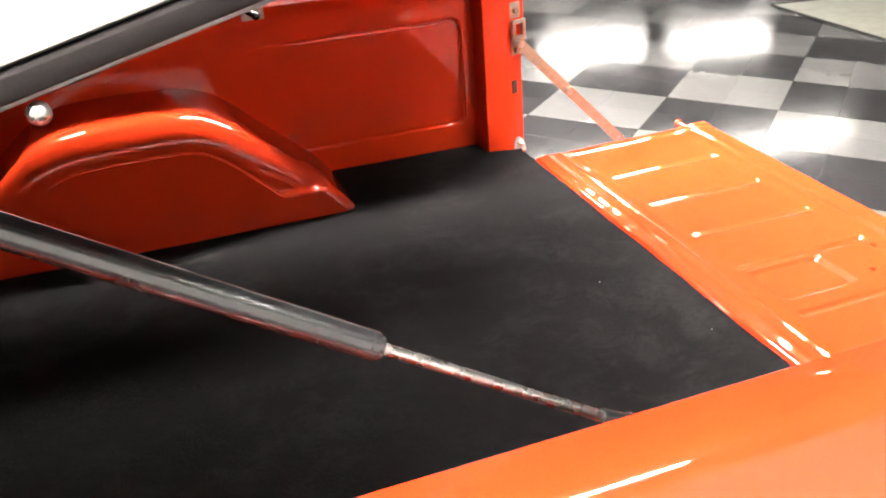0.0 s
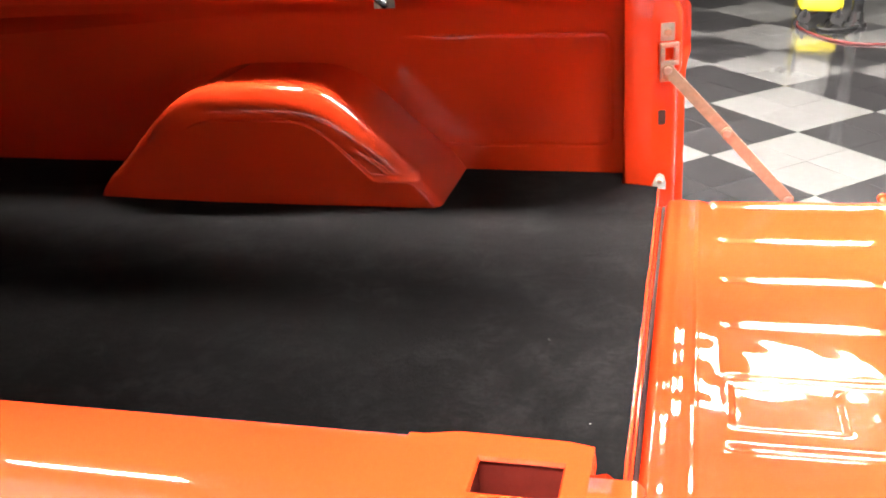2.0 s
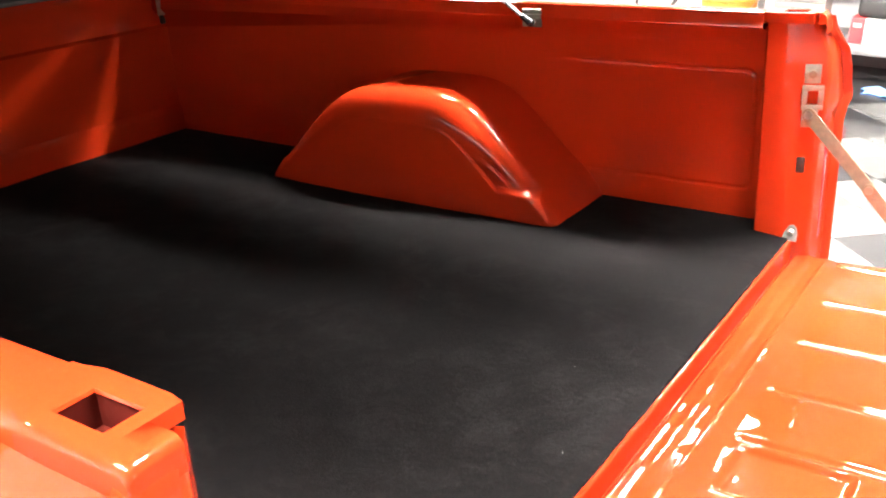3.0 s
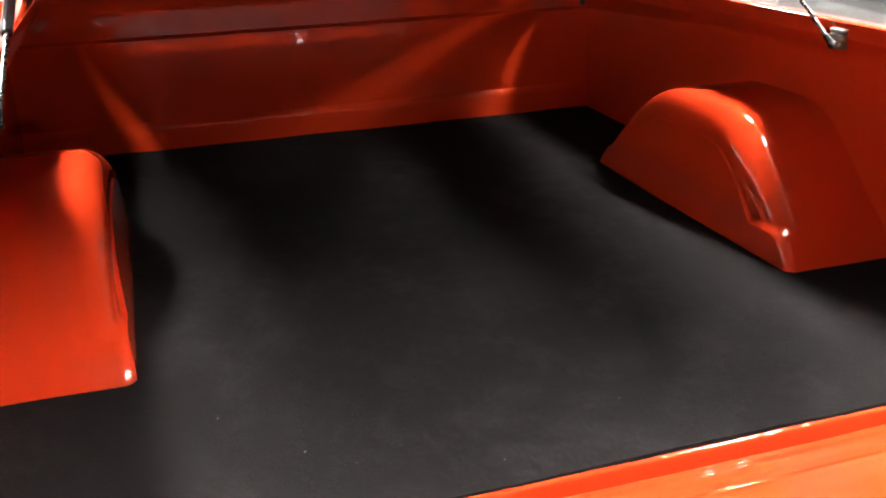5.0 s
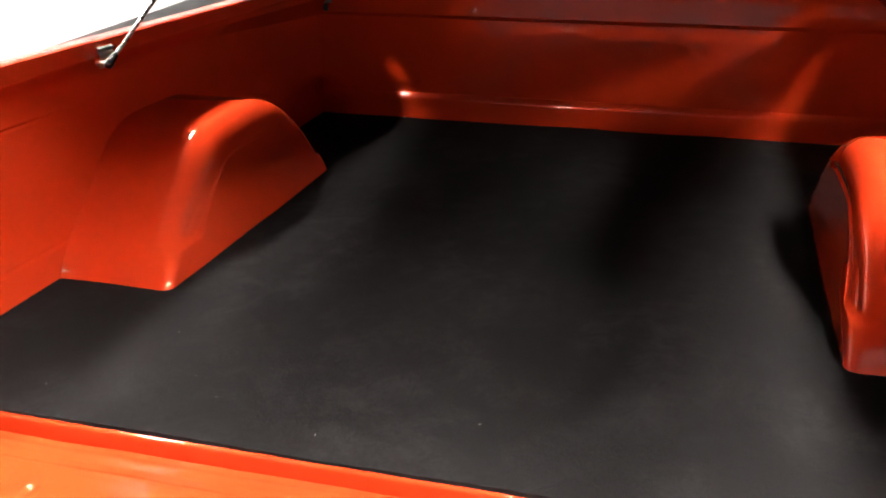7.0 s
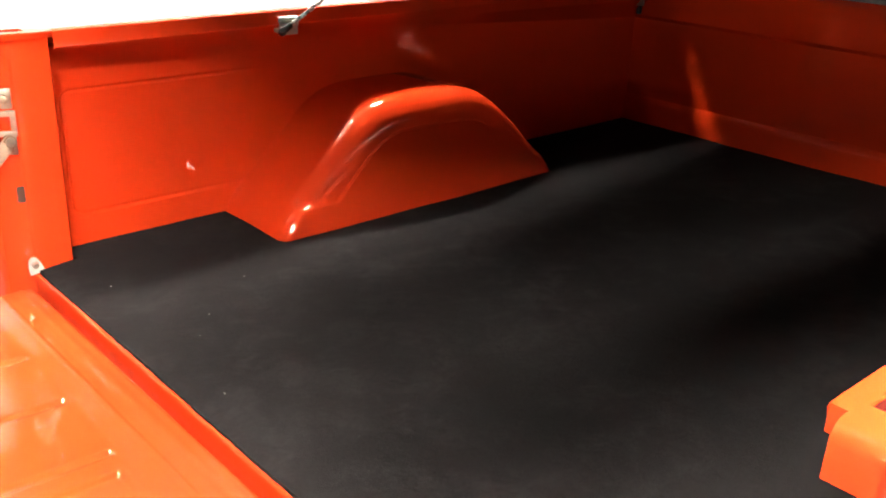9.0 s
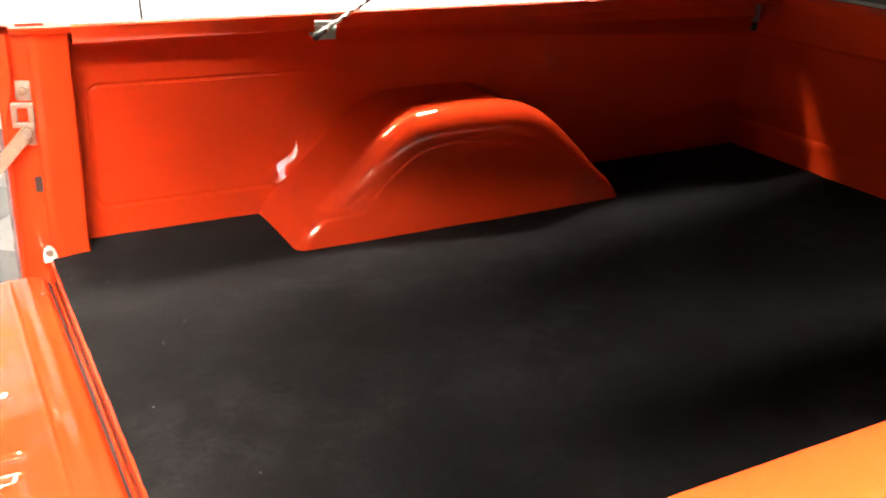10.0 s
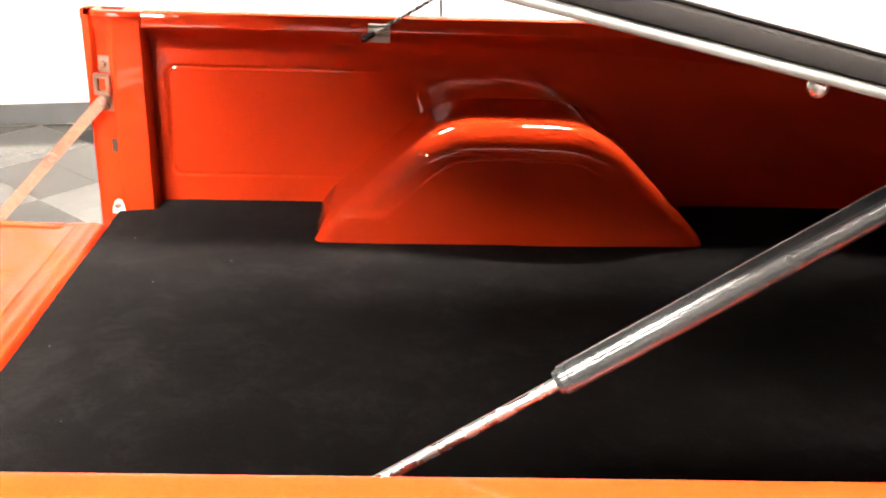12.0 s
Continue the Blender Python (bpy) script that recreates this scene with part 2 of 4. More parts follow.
slab("wall_east", (FLOOR_X[1], FLOOR_Y[0], -0.1), (FLOOR_X[1] + 0.15, FLOOR_Y[1], CEILING_Z), MAT_WALL2, "plain grey painted end wall", "wall")
slab("wall_north", (FLOOR_X[0] - 0.15, FLOOR_Y[1], -0.1), (FLOOR_X[1] + 0.15, FLOOR_Y[1] + 0.15, CEILING_Z), MAT_WALL2, "plain grey painted far wall", "wall")
slab("ceiling", (FLOOR_X[0] - 0.15, FLOOR_Y[0] - 0.15, CEILING_Z), (FLOOR_X[1] + 0.15, FLOOR_Y[1] + 0.15, CEILING_Z + 0.12), MAT_CEIL, "pale painted shop ceiling", "ceiling")
slab("baseboard_south", (FLOOR_X[0], FLOOR_Y[0], 0.001), (FLOOR_X[1], FLOOR_Y[0] + 0.012, 0.125), MAT_BASE, "grey vinyl baseboard along the white wall", "baseboard", 0.003)
slab("wall_partition", (FLOOR_X[0], PART_Y, 0.0), (PART_X, PART_Y + 0.14, CEILING_Z), MAT_WALL3, "white painted partition wall ending in the open shop", "wall")
slab("baseboard_partition", (FLOOR_X[0] + 0.012, PART_Y - 0.012, 0.001), (PART_X + 0.012, PART_Y, 0.095), MAT_BASE, "grey vinyl baseboard along the partition", "baseboard", 0.003)
slab("baseboard_west", (FLOOR_X[0], FLOOR_Y[0] + 0.013, 0.001), (FLOOR_X[0] + 0.012, FLOOR_Y[1], 0.125), MAT_BASE, "grey vinyl baseboard along the white wall", "baseboard", 0.003)


def ceiling_light(x, y, mat, n_long=2.2, n_wide=0.55, z=CEILING_Z):
    th = empty("ceiling_light", Matrix.Translation((x, y, z)))
    bm = bmesh.new()
    l, w = n_long / 2, n_wide / 2
    box(bm, (-l - .02, -w - .02, -.035), (l + .02, w + .02, 0), 0.004)
    for e in (-1, 1):
        a, b = sorted((e * (l + .001), e * (l + .018)))
        box(bm, (a, -w - .008, -.112), (b, w + .008, -.0355), 0.003)
    part("frame", bm, MAT_WHITE, th, smooth=False)
    part("diffuser", box(bmesh.new(), (-l, -w, -.105), (l, w, -.036), 0.018, 3), mat, th, "glowing white wraparound diffuser")
    return tagged(th, "fluorescent ceiling light with a glowing white wraparound diffuser", "ceiling light", "ceiling lights")


# rows of short fixtures along both sides of the truck
row_near = ceiling_light(-1.67, 1.60, MAT_LAMP_NEAR, 0.58, 0.26)
# lamps at x 0.45 and -0.25 are unseen fill, added to brighten the rail
for lx, ly in ((1.18, 1.60), (0.45, 1.60), (-0.25, 1.60), (-4.39, 1.60), (9.2, 1.60), (9.2, -1.64)):
    copy_thing(row_near, Matrix.Translation((lx, ly, CEILING_Z)))
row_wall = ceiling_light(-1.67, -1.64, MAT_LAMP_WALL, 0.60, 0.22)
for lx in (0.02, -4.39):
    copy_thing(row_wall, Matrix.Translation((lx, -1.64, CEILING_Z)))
ceiling_light(0.40, 0.0, MAT_GATE_FILL, 0.58, 0.26)      # unseen fill lamp, added to brighten the lowered tailgate
row_mid = ceiling_light(0.60, 3.62, MAT_LAMP_MID, 0.66, 0.36)
for lx, ly in ((-1.20, 3.45), (-3.1, 3.75), (-5.6, 3.75)):
    copy_thing(row_mid, Matrix.Translation((lx, ly, CEILING_Z)))
row_far = ceiling_light(4.95, 15.2, MAT_LAMP_ROW)
for lx in (7.6, 10.1):
    copy_thing(row_far, Matrix.Translation((lx, 15.2 - 0.2 * (lx - 4.95), CEILING_Z)))
row_dim = ceiling_light(2.15, 9.0, MAT_LAMP_FAR)
for lx in (4.9, 7.65):
    copy_thing(row_dim, Matrix.Translation((lx, 9.0, CEILING_Z)))

bm = rod(bmesh.new(), (-0.88, FLOOR_Y[0] + 0.008, 0.55), (-0.88, FLOOR_Y[0] + 0.008, CEILING_Z), 0.007, 0.007, 10)
tagged(part("wall_cable", bm, MAT_RUBBER), "thin black cable running down the white wall", "cable")

# ---------------------------------------------------------------- truck
RAKE = 3.70
TRUCK_POSE = pose(0, 0, -0.0479, 0, -RAKE, 0)
truck = empty("pickup_truck", TRUCK_POSE)
tagged(truck, "glossy orange vintage pickup truck bed, tailgate down, raised cover", "pickup truck")

BED_Z = 0.738              # steel floor under the carpet
FRONT_X = -1.972
REAR_X = 0.060
WH_Y = 0.632               # inner face of the wheel housings


def wall_y(x):
    return 0.852 - 0.038 * x


def rail_y(x):
    return 0.780 - 0.019 * x


def rail_z(x):
    return 1.2020 - 0.012 * x


def inner_panel(s):
    """The inside of a bed wall: recessed panel with a bead round it behind the wheel housing."""
    xs = sorted({round(FRONT_X + (-0.02 - FRONT_X) * k / 90, 4) for k in range(91)} | {round(-0.105 + 0.0025 * k, 4) for k in range(34)})
    zs = sorted({round(0.735 + 0.437 * k / 40, 4) for k in range(41)} | {round(0.792 + 0.0025 * k, 4) for k in range(17)} | {round(1.058 + 0.0025 * k, 4) for k in range(17)})

    def f(i, j):
        x, z = xs[i], zs[j]
        y = wall_y(x)
        # field framed by a fine pressed line with rounded corners
        dx = max(-0.90 - x, x + 0.059)
        dz = max(0.813 - z, z - 1.070)
        ox, oz = max(dx + 0.02, 0), max(dz + 0.02, 0)
        d = math.hypot(ox, oz) - 0.02 if (ox > 0 or oz > 0) else max(dx, dz)
        fade = smooth01((x + 0.62) / 0.36)
        y += 0.0030 * fade * smooth01(-d / 0.008)
        y += 0.0052 * fade * bead(d, 0.0065)
        # crown towards the top
        y -= 0.030 * smooth01((z - 1.10) / 0.075) ** 2
        return (x, s * y, z)
    return surface(f, len(xs), len(zs))


def rail_profile(x):
    """Section of the top rail and outer skin, from under the lip outwards: (y, z)."""
    z, r = rail_z(x), rail_y(x)
    dim = 0.0006 * bead((x + 0.07) % 0.115 - 0.0575, 0.007)      # spot welds in the lip
    pts = [(wall_y(x) - 0.028, z - 0.030), (r + 0.008, z - 0.035), (r - 0.003, z - 0.034), (r - 0.005, z - 0.030), (r - 0.001 + dim, z - 0.006), (r + 0.001, z - 0.0015), (r + 0.006, z)]
    pts += [(r + 0.024, z), (r + 0.037, z)]
    for k in range(1, 7):
        a = radians(90 - 12 * k)
        pts.append((r + 0.037 + 0.030 * math.cos(a), z - 0.030 * (1 - math.sin(a))))
    return pts


SKIN = [(0.872, 1.150), (0.905, 1.110), (0.930, 1.080), (0.944, 1.040), (0.960, 1.022), (0.963, 1.012), (0.955, 1.000), (0.950, 0.960), (0.948, 0.860), (0.945, 0.740), (0.935, 0.600), (0.915, 0.470), (0.895, 0.400)]


def top_rail(s):
    xs = [FRONT_X + (-0.030 - FRONT_X) * i / 330 for i in range(331)]
    prof = [rail_profile(x) for x in xs]
    return surface(lambda i, j: (xs[i], s * prof[i][j][0], prof[i][j][1]), 331, len(rail_profile(0)))


def outer_panel(s):
    """Outer skin with a round wheel opening cut into its lower edge."""
    xs = [FRONT_X + (0.099 - REAR_CUT[s] - FRONT_X) * i / 80 for i in range(81)]

    def f(i, j):
        x = xs[i]
        last = rail_profile(x)[-1]
        pts = [last] + SKIN
        low = 0.400
        cx, r = -0.86, 0.40
        if abs(x - cx) < r:
            low = max(low, 0.42 + math.sqrt(r * r - (x - cx) ** 2))
        y, z = pts[j]
        if z < low:
            z = low
        return (x, s * y, z)
    return surface(f, 81, len(SKIN) + 1)


REAR_CUT = {-1: 0.006, 1: 0.022}      # how much shorter each rear corner is


def post_plan(z, s):
    """Plan of the corner post at height z, from the bed wall to the outer skin."""
    out = 0.873
    shut = smooth01((z - 1.150) / 0.022)       # the latch channel closes below the cap
    for (ya, za), (yb, zb) in zip([(0.845, 1.19)] + SKIN, SKIN):
        if zb <= z <= za:
            out = ya + (yb - ya) * (za - z) / max(za - zb, 1e-6)
    if z > 1.19:
        out = 0.844
    c = REAR_CUT[s] * smooth01((z - 1.11) / 0.07) + 0.010 * smooth01((1.0 - z) / 0.02)
    if s < 0:
        # latch channel between the inner edge and a raised flange that leans back lower down
        k = smooth01((1.105 - z) / 0.085)
        fx, fy = 0.083 + 0.016 * k, 0.7865 + 0.014 * k
        b = 0.0025 if z > 1.188 else 0.0               # tucked in under the cap
        return [(-0.026, 0.858), (-0.026, 0.792), (-0.022, 0.787), (0.030, 0.786), (0.0445, 0.7865), (0.047, 0.789), (0.0485, 0.795 - 0.006 * shut), (0.052, 0.7975 - 0.008 * shut), (fx - 0.010, 0.804 - 0.014 * shut), (fx - 0.006, 0.8025 - 0.012 * shut), (fx - 0.002, fy + 0.002), (fx + 0.001, fy + 0.0005), (fx + 0.005, fy + 0.004), (0.0995 + 0.003 * k, 0.8015 + 0.001 * k), (0.1035 - b, 0.804 + b), (0.1065 - b, 0.809), (0.1075 - b, 0.818), (0.1075 - b, out - 0.014), (0.1065 - b, out - 0.006), (0.103 - b, out - 0.001 - b), (0.093, out + 0.001)]
    return [(-0.026, 0.858), (-0.026, 0.792), (-0.022, 0.787), (0.030, 0.788), (0.040, 0.792), (0.046, 0.796), (0.086 - c, 0.8075), (0.092 - c, 0.813), (0.095 - c, 0.826), (0.096 - c, out - 0.018), (0.108 - c, out - 0.014), (0.112 - c, out - 0.006), (0.106 - c, out), (0.098 - c, out + 0.001)]


def corner_post(s):
    zs = [0.55, 0.70, 0.80, 0.90, 0.96, 0.99, 1.003, 1.012, 1.022, 1.04, 1.08, 1.12, 1.15, 1.17, 1.184, 1.1905]
    plan = [post_plan(z, s) for z in zs]
    return surface(lambda i, j: (plan[i][j][0], s * plan[i][j][1], zs[i]), len(zs), len(plan[0]))


def post_cap(s):
    """Rear end of the rail with its square stake pocket and rounded nose."""
    z = rail_z(-0.031)
    R = 0.030                                     # outer edge radius
    ya = rail_y(-0.031) + 0.037
    wide = 0.020 if s < 0 else 0.010              # the flat top widens round the pocket
    foot = ya + 0.0292                            # where the roll meets the outer skin
    bm = bmesh.new()

    def edge(x):
        f = wide * smooth01((x + 0.031) / 0.045)
        return ya + f, R - f

    def quad(*ps):
        bm.faces.new([bm.verts.new((x, s * y, zz)) for x, y, zz in ps])
    c = REAR_CUT[s]
    xs = [-0.031, -0.029, -0.011, 0.003, 0.048, 0.0655, 0.072]
    inn = [0.781, 0.7805, 0.7716, 0.7714, 0.7714, 0.7716, 0.806]
    hole = (0.7890, 0.8230)
    if s < 0:
        xs = [-0.031, -0.0215, -0.002, 0.0135, 0.0635, 0.077, 0.099]
        inn = [0.7805, 0.7805, 0.7760, 0.7760, 0.7770, 0.7800, 0.8055]
        hole = (0.7965, 0.8275)
    fold = 0.012 if s < 0 else 0.020            # depth of the folded edge
    under = 0.014 if s < 0 else 0.03            # width of its return
    ny = 0.806 if s < 0 else 0.784              # inner edge of the nose
    for k in range(6):
        xa, xb, y0, y1 = xs[k], xs[k + 1], inn[k], inn[k + 1]
        if k < 5:
            rows = [(y0, y1), (hole[0], hole[0]), (min(hole[1], edge(xa)[0]), min(hole[1], edge(xb)[0])), (edge(xa)[0], edge(xb)[0])]
        else:
            rows = [(ny, ny), (hole[1], hole[1]), (edge(xa)[0], edge(xb)[0])]
        for r in range(len(rows) - 1):
            if k == 3 and r == 1:
                continue
            quad((xa, rows[r][0], z), (xb, rows[r][1], z), (xb, rows[r + 1][1], z), (xa, rows[r + 1][0], z))
        if k < 5:
            quad((xa, y0, z), (xb, y1, z), (xb, y1 - 0.001, z - 0.003), (xa, y0 - 0.001, z - 0.003))
            quad((xa, y0 - 0.001, z - 0.003), (xb, y1 - 0.001, z - 0.003), (xb, y1 + 0.002, z - fold), (xa, y0 + 0.002, z - fold))
            quad((xa, y0 + 0.002, z - fold), (xb, y1 + 0.002, z - fold), (xb, y1 + under, z - fold - 0.001), (xa, y0 + under, z - fold - 0.001))
        pa, pb = [[(e + r * math.cos(radians(90 - 12 * q)), z - r * (1 - math.sin(radians(90 - 12 * q)))) for q in range(7)] + [(foot, z - 0.0235)] for e, r in (edge(xa), edge(xb))]
        for q in range(7 if s < 0 else 6):
            quad((xa, *pa[q]), (xb, *pb[q]), (xb, *pb[q + 1]), (xa, *pa[q + 1]))
    # rolled rim round the pocket
    x0, x1, (y0, y1) = xs[3], xs[4], hole
    e = 0.0012
    ring0 = [(x0, y0), (x1, y0), (x1, y1), (x0, y1)]
    ring1 = [(x0 + e, y0 + e), (x1 - e, y0 + e), (x1 - e, y1 - e), (x0 + e, y1 - e)]
    for k in range(4):
        a0, b0, a1, b1 = ring0[k], ring0[(k + 1) % 4], ring1[k], ring1[(k + 1) % 4]
        quad((*a0, z), (*b0, z), (*b1, z - 0.0022), (*a1, z - 0.0022))
    # folded lip behind the pocket
    quad((xs[5], inn[5], z), (xs[5], 0.806, z), (xs[5] + 0.001, 0.806, z - fold), (xs[5] + 0.001, inn[5] + 0.001, z - fold))
    # nose: the top rolls down to the tail post round the rear and the outer edge
    nose = [(0.094 - c + 0.014 * math.sin(radians(15 * q)), -0.014 * (1 - math.cos(radians(15 * q)))) for q in range(7)] + [(0.1085 - c, -0.040)]
    if s < 0:
        nose = [(0.099 + 0.0078 * math.sin(radians(15 * q)), -0.0078 * (1 - math.cos(radians(15 * q)))) for q in range(7)] + [(0.107, -0.024)]
        ya, R = edge(0.099)
    side = [ny, hole[1], ya] + [ya + R * math.cos(radians(90 - 12 * q)) for q in range(1, 7)]
    fall = [0, 0, 0] + [-R * (1 - math.sin(radians(90 - 12 * q))) for q in range(1, 7)]
    if s < 0:
        side.append(foot)
        fall.append(-0.0235)
    for (xa, za), (xb, zb) in zip(nose, nose[1:]):
        for k in range(len(side) - 1):
            quad((xa, side[k], z + za + fall[k]), (xa, side[k + 1], z + za + fall[k + 1]), (xb, side[k + 1], z + zb + fall[k + 1]), (xb, side[k], z + zb + fall[k]))
        quad((xa, ny, z + za), (xb, ny, z + zb), (xb, ny, z - 0.021), (xa, ny, z - 0.021))
    return bm


def pocket_well(s):
    """The shallow dark maroon well under the stake pocket's opening."""
    z = rail_z(-0.031) - 0.0018
    bm = bmesh.new()
    x0, x1, y0, y1 = (0.0025, 0.0485, 0.7885, 0.8235) if s > 0 else (0.013, 0.064, 0.796, 0.828)
    ring = [(x0, y0), (x1, y0), (x1, y1), (x0, y1)]
    top = [bm.verts.new((x, s * y, z)) for x, y in ring]
    low = [bm.verts.new((x, s * y, z - (0.0145 if s > 0 else 0.026))) for x, y in ring]
    for k in range(4):
        bm.faces.new((top[k], top[(k + 1) % 4], low[(k + 1) % 4], low[k]))
    bm.faces.new(low)
    return bm


def foot_in(x):
    return 0.016 * min(max((x + 1.286) / 0.86, 0.0), 1.0)


def wheel_housing(s):
    """Stamped housing: proud inner face, round shoulder, a lens-shaped scoop down the rear slope and a sharp skirt."""
    prof = [(-0.405, 0.735), (-0.424, 0.766), (-0.451, 0.800), (-0.476, 0.824), (-0.512, 0.857), (-0.560, 0.905), (-0.610, 0.955), (-0.652, 0.990), (-0.698, 1.013), (-0.750, 1.023), (-0.820, 1.026), (-0.900, 1.026), (-0.960, 1.023), (-1.012, 1.010), (-1.054, 0.987), (-1.099, 0.950), (-1.147, 0.902), (-1.192, 0.854), (-1.222, 0.825), (-1.249, 0.797), (-1.272, 0.768), (-1.288, 0.735)]
    prof = [(-0.847 + (x + 0.847) * 1.012, 0.735 + (z - 0.735) * 0.962) for x, z in prof]
    P = []
    for k in range(len(prof) - 1):           # smooth curve through the profile
        p0, p1, p2, p3 = (Vector(prof[max(k - 1, 0)]), Vector(prof[k]), Vector(prof[k + 1]), Vector(prof[min(k + 2, len(prof) - 1)]))
        fine = 12 if p1.y < 0.87 else 6
        for q in range(fine):
            t = q / fine
            P.append(0.5 * ((2 * p1) + (p2 - p0) * t + (2 * p0 - 5 * p1 + 4 * p2 - p3) * t * t + (3 * p1 - p0 - 3 * p2 + p3) * t ** 3))
    P.append(Vector(prof[-1]))
    n = len(P)
    STEP = 0.072                              # from the outline to the edge of the proud face
    offs = [STEP * (1 - math.cos(math.pi / 2 * q / 22)) for q in range(22)] + [STEP - 0.006 + 0.0015 * q for q in range(7)] + [0.082, 0.095]
    offs = sorted(set(round(o, 5) for o in offs + [0.030 + 0.002 * q for q in range(10)]))

    def row(k):
        p = P[k]
        t = (P[min(k + 1, n - 1)] - P[max(k - 1, 0)]).normalized()
        m = Vector((t.y, -t.x))
        if m.dot(Vector((-0.86, 0.72)) - p) < 0:
            m = -m
        rear = smooth01((p.x + 0.64) / 0.13)                   # down the rear slope
        front = smooth01((-0.97 - p.x) / 0.24)                 # down the front slope
        r_in = 0.066 - 0.033 * rear - 0.034 * front            # shoulder, in the plane of the face
        r_y = 0.066 - 0.010 * rear - 0.030 * front             # shoulder, across the bed
        deep = (0.0035 + 0.0065 * rear) * (1 - smooth01((-0.98 - p.x) / 0.12))

        def depth(d, z):
            a = min(d / r_in, 1.0)
            low_lip = deep + 0.005 * rear                      # the shoulder tucks in behind the scoop
            up = low_lip + (r_y - low_lip) * (1 - math.sqrt(max(0.0, 1 - (1 - a) ** 2)))
            if d > r_in:
                up = (deep + 0.005 * rear * (1 - smooth01((d - r_in) / 0.011))) * (1 - smooth01((d - STEP + 0.005) / 0.005))
            b = min(d / 0.020, 1.0)
            low = 0.024 * (1 - math.sqrt(max(0.0, 1 - (1 - b) ** 2)))
            return low + (up - low) * smooth01((z - 0.806) / 0.012)
        wall = wall_y(p.x) + 0.012
        edge = WH_Y + depth(0.0, p.y)
        out = [(p.x, y, p.y) for y in (wall, wall - 0.02, edge + (wall - edge) * 0.6, edge + (wall - edge) * 0.3)]
        for d in offs:
            c = p + m * d
            out.append((c.x, WH_Y + depth(d, c.y), c.y))
        last = out[-1]
        for q in (0.2, 0.4, 0.6, 0.8, 1.0):
            out.append((last[0], last[1], last[2] + (0.735 - last[2]) * q))
        return [(x, s * (y - foot_in(x) * smooth01((0.90 - z) / 0.165)), max(z, 0.735)) for x, y, z in out]
    rows = [row(k) for k in range(n)]
    bm = bmesh.new()
    add_surface(bm, lambda i, j: rows[i][j], n, len(rows[0]))
    return bm


def front_panel():
    ny, nz = 60, 40

    def f(i, j):
        y = -0.935 + 1.87 * i / (ny - 1)
        z = 0.735 + (1.222 - 0.735) * j / (nz - 1)
        x = FRONT_X
        x += 0.010 * smooth01((0.832 - z) / 0.012)
        x += 0.012 * smooth01((z - 1.085) / 0.012)
        x += 0.006 * smooth01((z - 1.18) / 0.012)
        return (x, y, z)
    return surface(f, ny, nz)


def slab_part(name, lo, hi, mat, parent, label="", bev=0.003):
    return part(name, box(bmesh.new(), lo, hi, bev), mat, parent, label)


for s in (-1, 1):
    part("bed_wall", inner_panel(s), MAT_PAINT, truck)
    part("top_rail", top_rail(s), MAT_PAINT, truck)
    part("outer_panel", outer_panel(s), MAT_PAINT, truck)
    part("corner_post", corner_post(s), MAT_PAINT, truck, angle=50)
    part("stake_pocket", post_cap(s), MAT_PAINT, truck, "orange rail end with a square stake pocket", angle=28)
    part("pocket_well", pocket_well(s), MAT_WELL, truck, "dark maroon inside of the stake pocket")
    part("wheel_housing", wheel_housing(s), MAT_PAINT, truck, angle=60)

part("front_panel", front_panel(), MAT_PAINT, truck)
slab_part("front_rail", (FRONT_X - 0.05, -0.94, 1.196), (FRONT_X + 0.018, 0.94, 1.223), MAT_PAINT, truck, bev=0.006)
slab_part("hinge_channel", (FRONT_X - 0.035, -0.80, 1.224), (FRONT_X + 0.022, 0.80, 1.243), MAT_ALU, truck, "dull aluminium hinge channel", 0.003)
slab_part("bed_floor", (FRONT_X + 0.001, -0.93, 0.700), (REAR_X - 0.012, 0.93, BED_Z), MAT_PAINT, truck)


# sheet-metal back of the cab, just ahead of the bed
def cab_back():
    bm = box(bmesh.new(), (-2.16, -0.86, 0.42), (-2.075, 0.86, 1.30), 0.03, 3)
    box(bm, (-2.165, -0.80, 1.29), (-2.085, 0.80, 1.72), 0.04, 3)
    return bm


part("cab_back", cab_back(), MAT_PAINT, truck)


# sill below the floor's rear edge
def rear_sill():
    pts = [(0.030, 0.7390), (0.047, 0.7422), (0.0530, 0.7430), (0.0552, 0.7420), (0.0565, 0.7400), (0.0570, 0.7375), (0.0571, 0.7355), (0.0571, 0.712), (0.0565, 0.60)]
    ys = [-0.775 + 1.55 * k / 240 for k in range(241)]

    def f(i, j):
        w = noise.noise(Vector((ys[i] * 60, 4.2, 0.3))) * (1.0 if 0 < j < 4 else 0.0)
        return (pts[j][0] + 0.0006 * w, ys[i], pts[j][1] + 0.0008 * w)
    return surface(f, 241, len(pts))


part("rear_sill", rear_sill(), MAT_PAINT, truck)
# near-black strip that paints the shade inside the hinge gap
slab_part("hinge_gap_shade", (0.0615, -0.77, 0.690), (0.085, 0.77, 0.700), MAT_CAVITY_SHADE, truck, "dark strip for the shade in the gap under the tailgate hinge")
slab_part("rear_crossmember", (0.02, -0.77, 0.55), (0.060, 0.77, 0.70), MAT_PAINT, truck)

# ---------------------------------------------------------------- tailgate
GATE_Z = 0.728
RIBS = (0.535, 0.366, 0.198, 0.045, -0.130, -0.300, -0.470)
gate = empty("tailgate")
gate.parent = truck
gate["label"] = "orange ribbed tailgate lowered flat on its links"


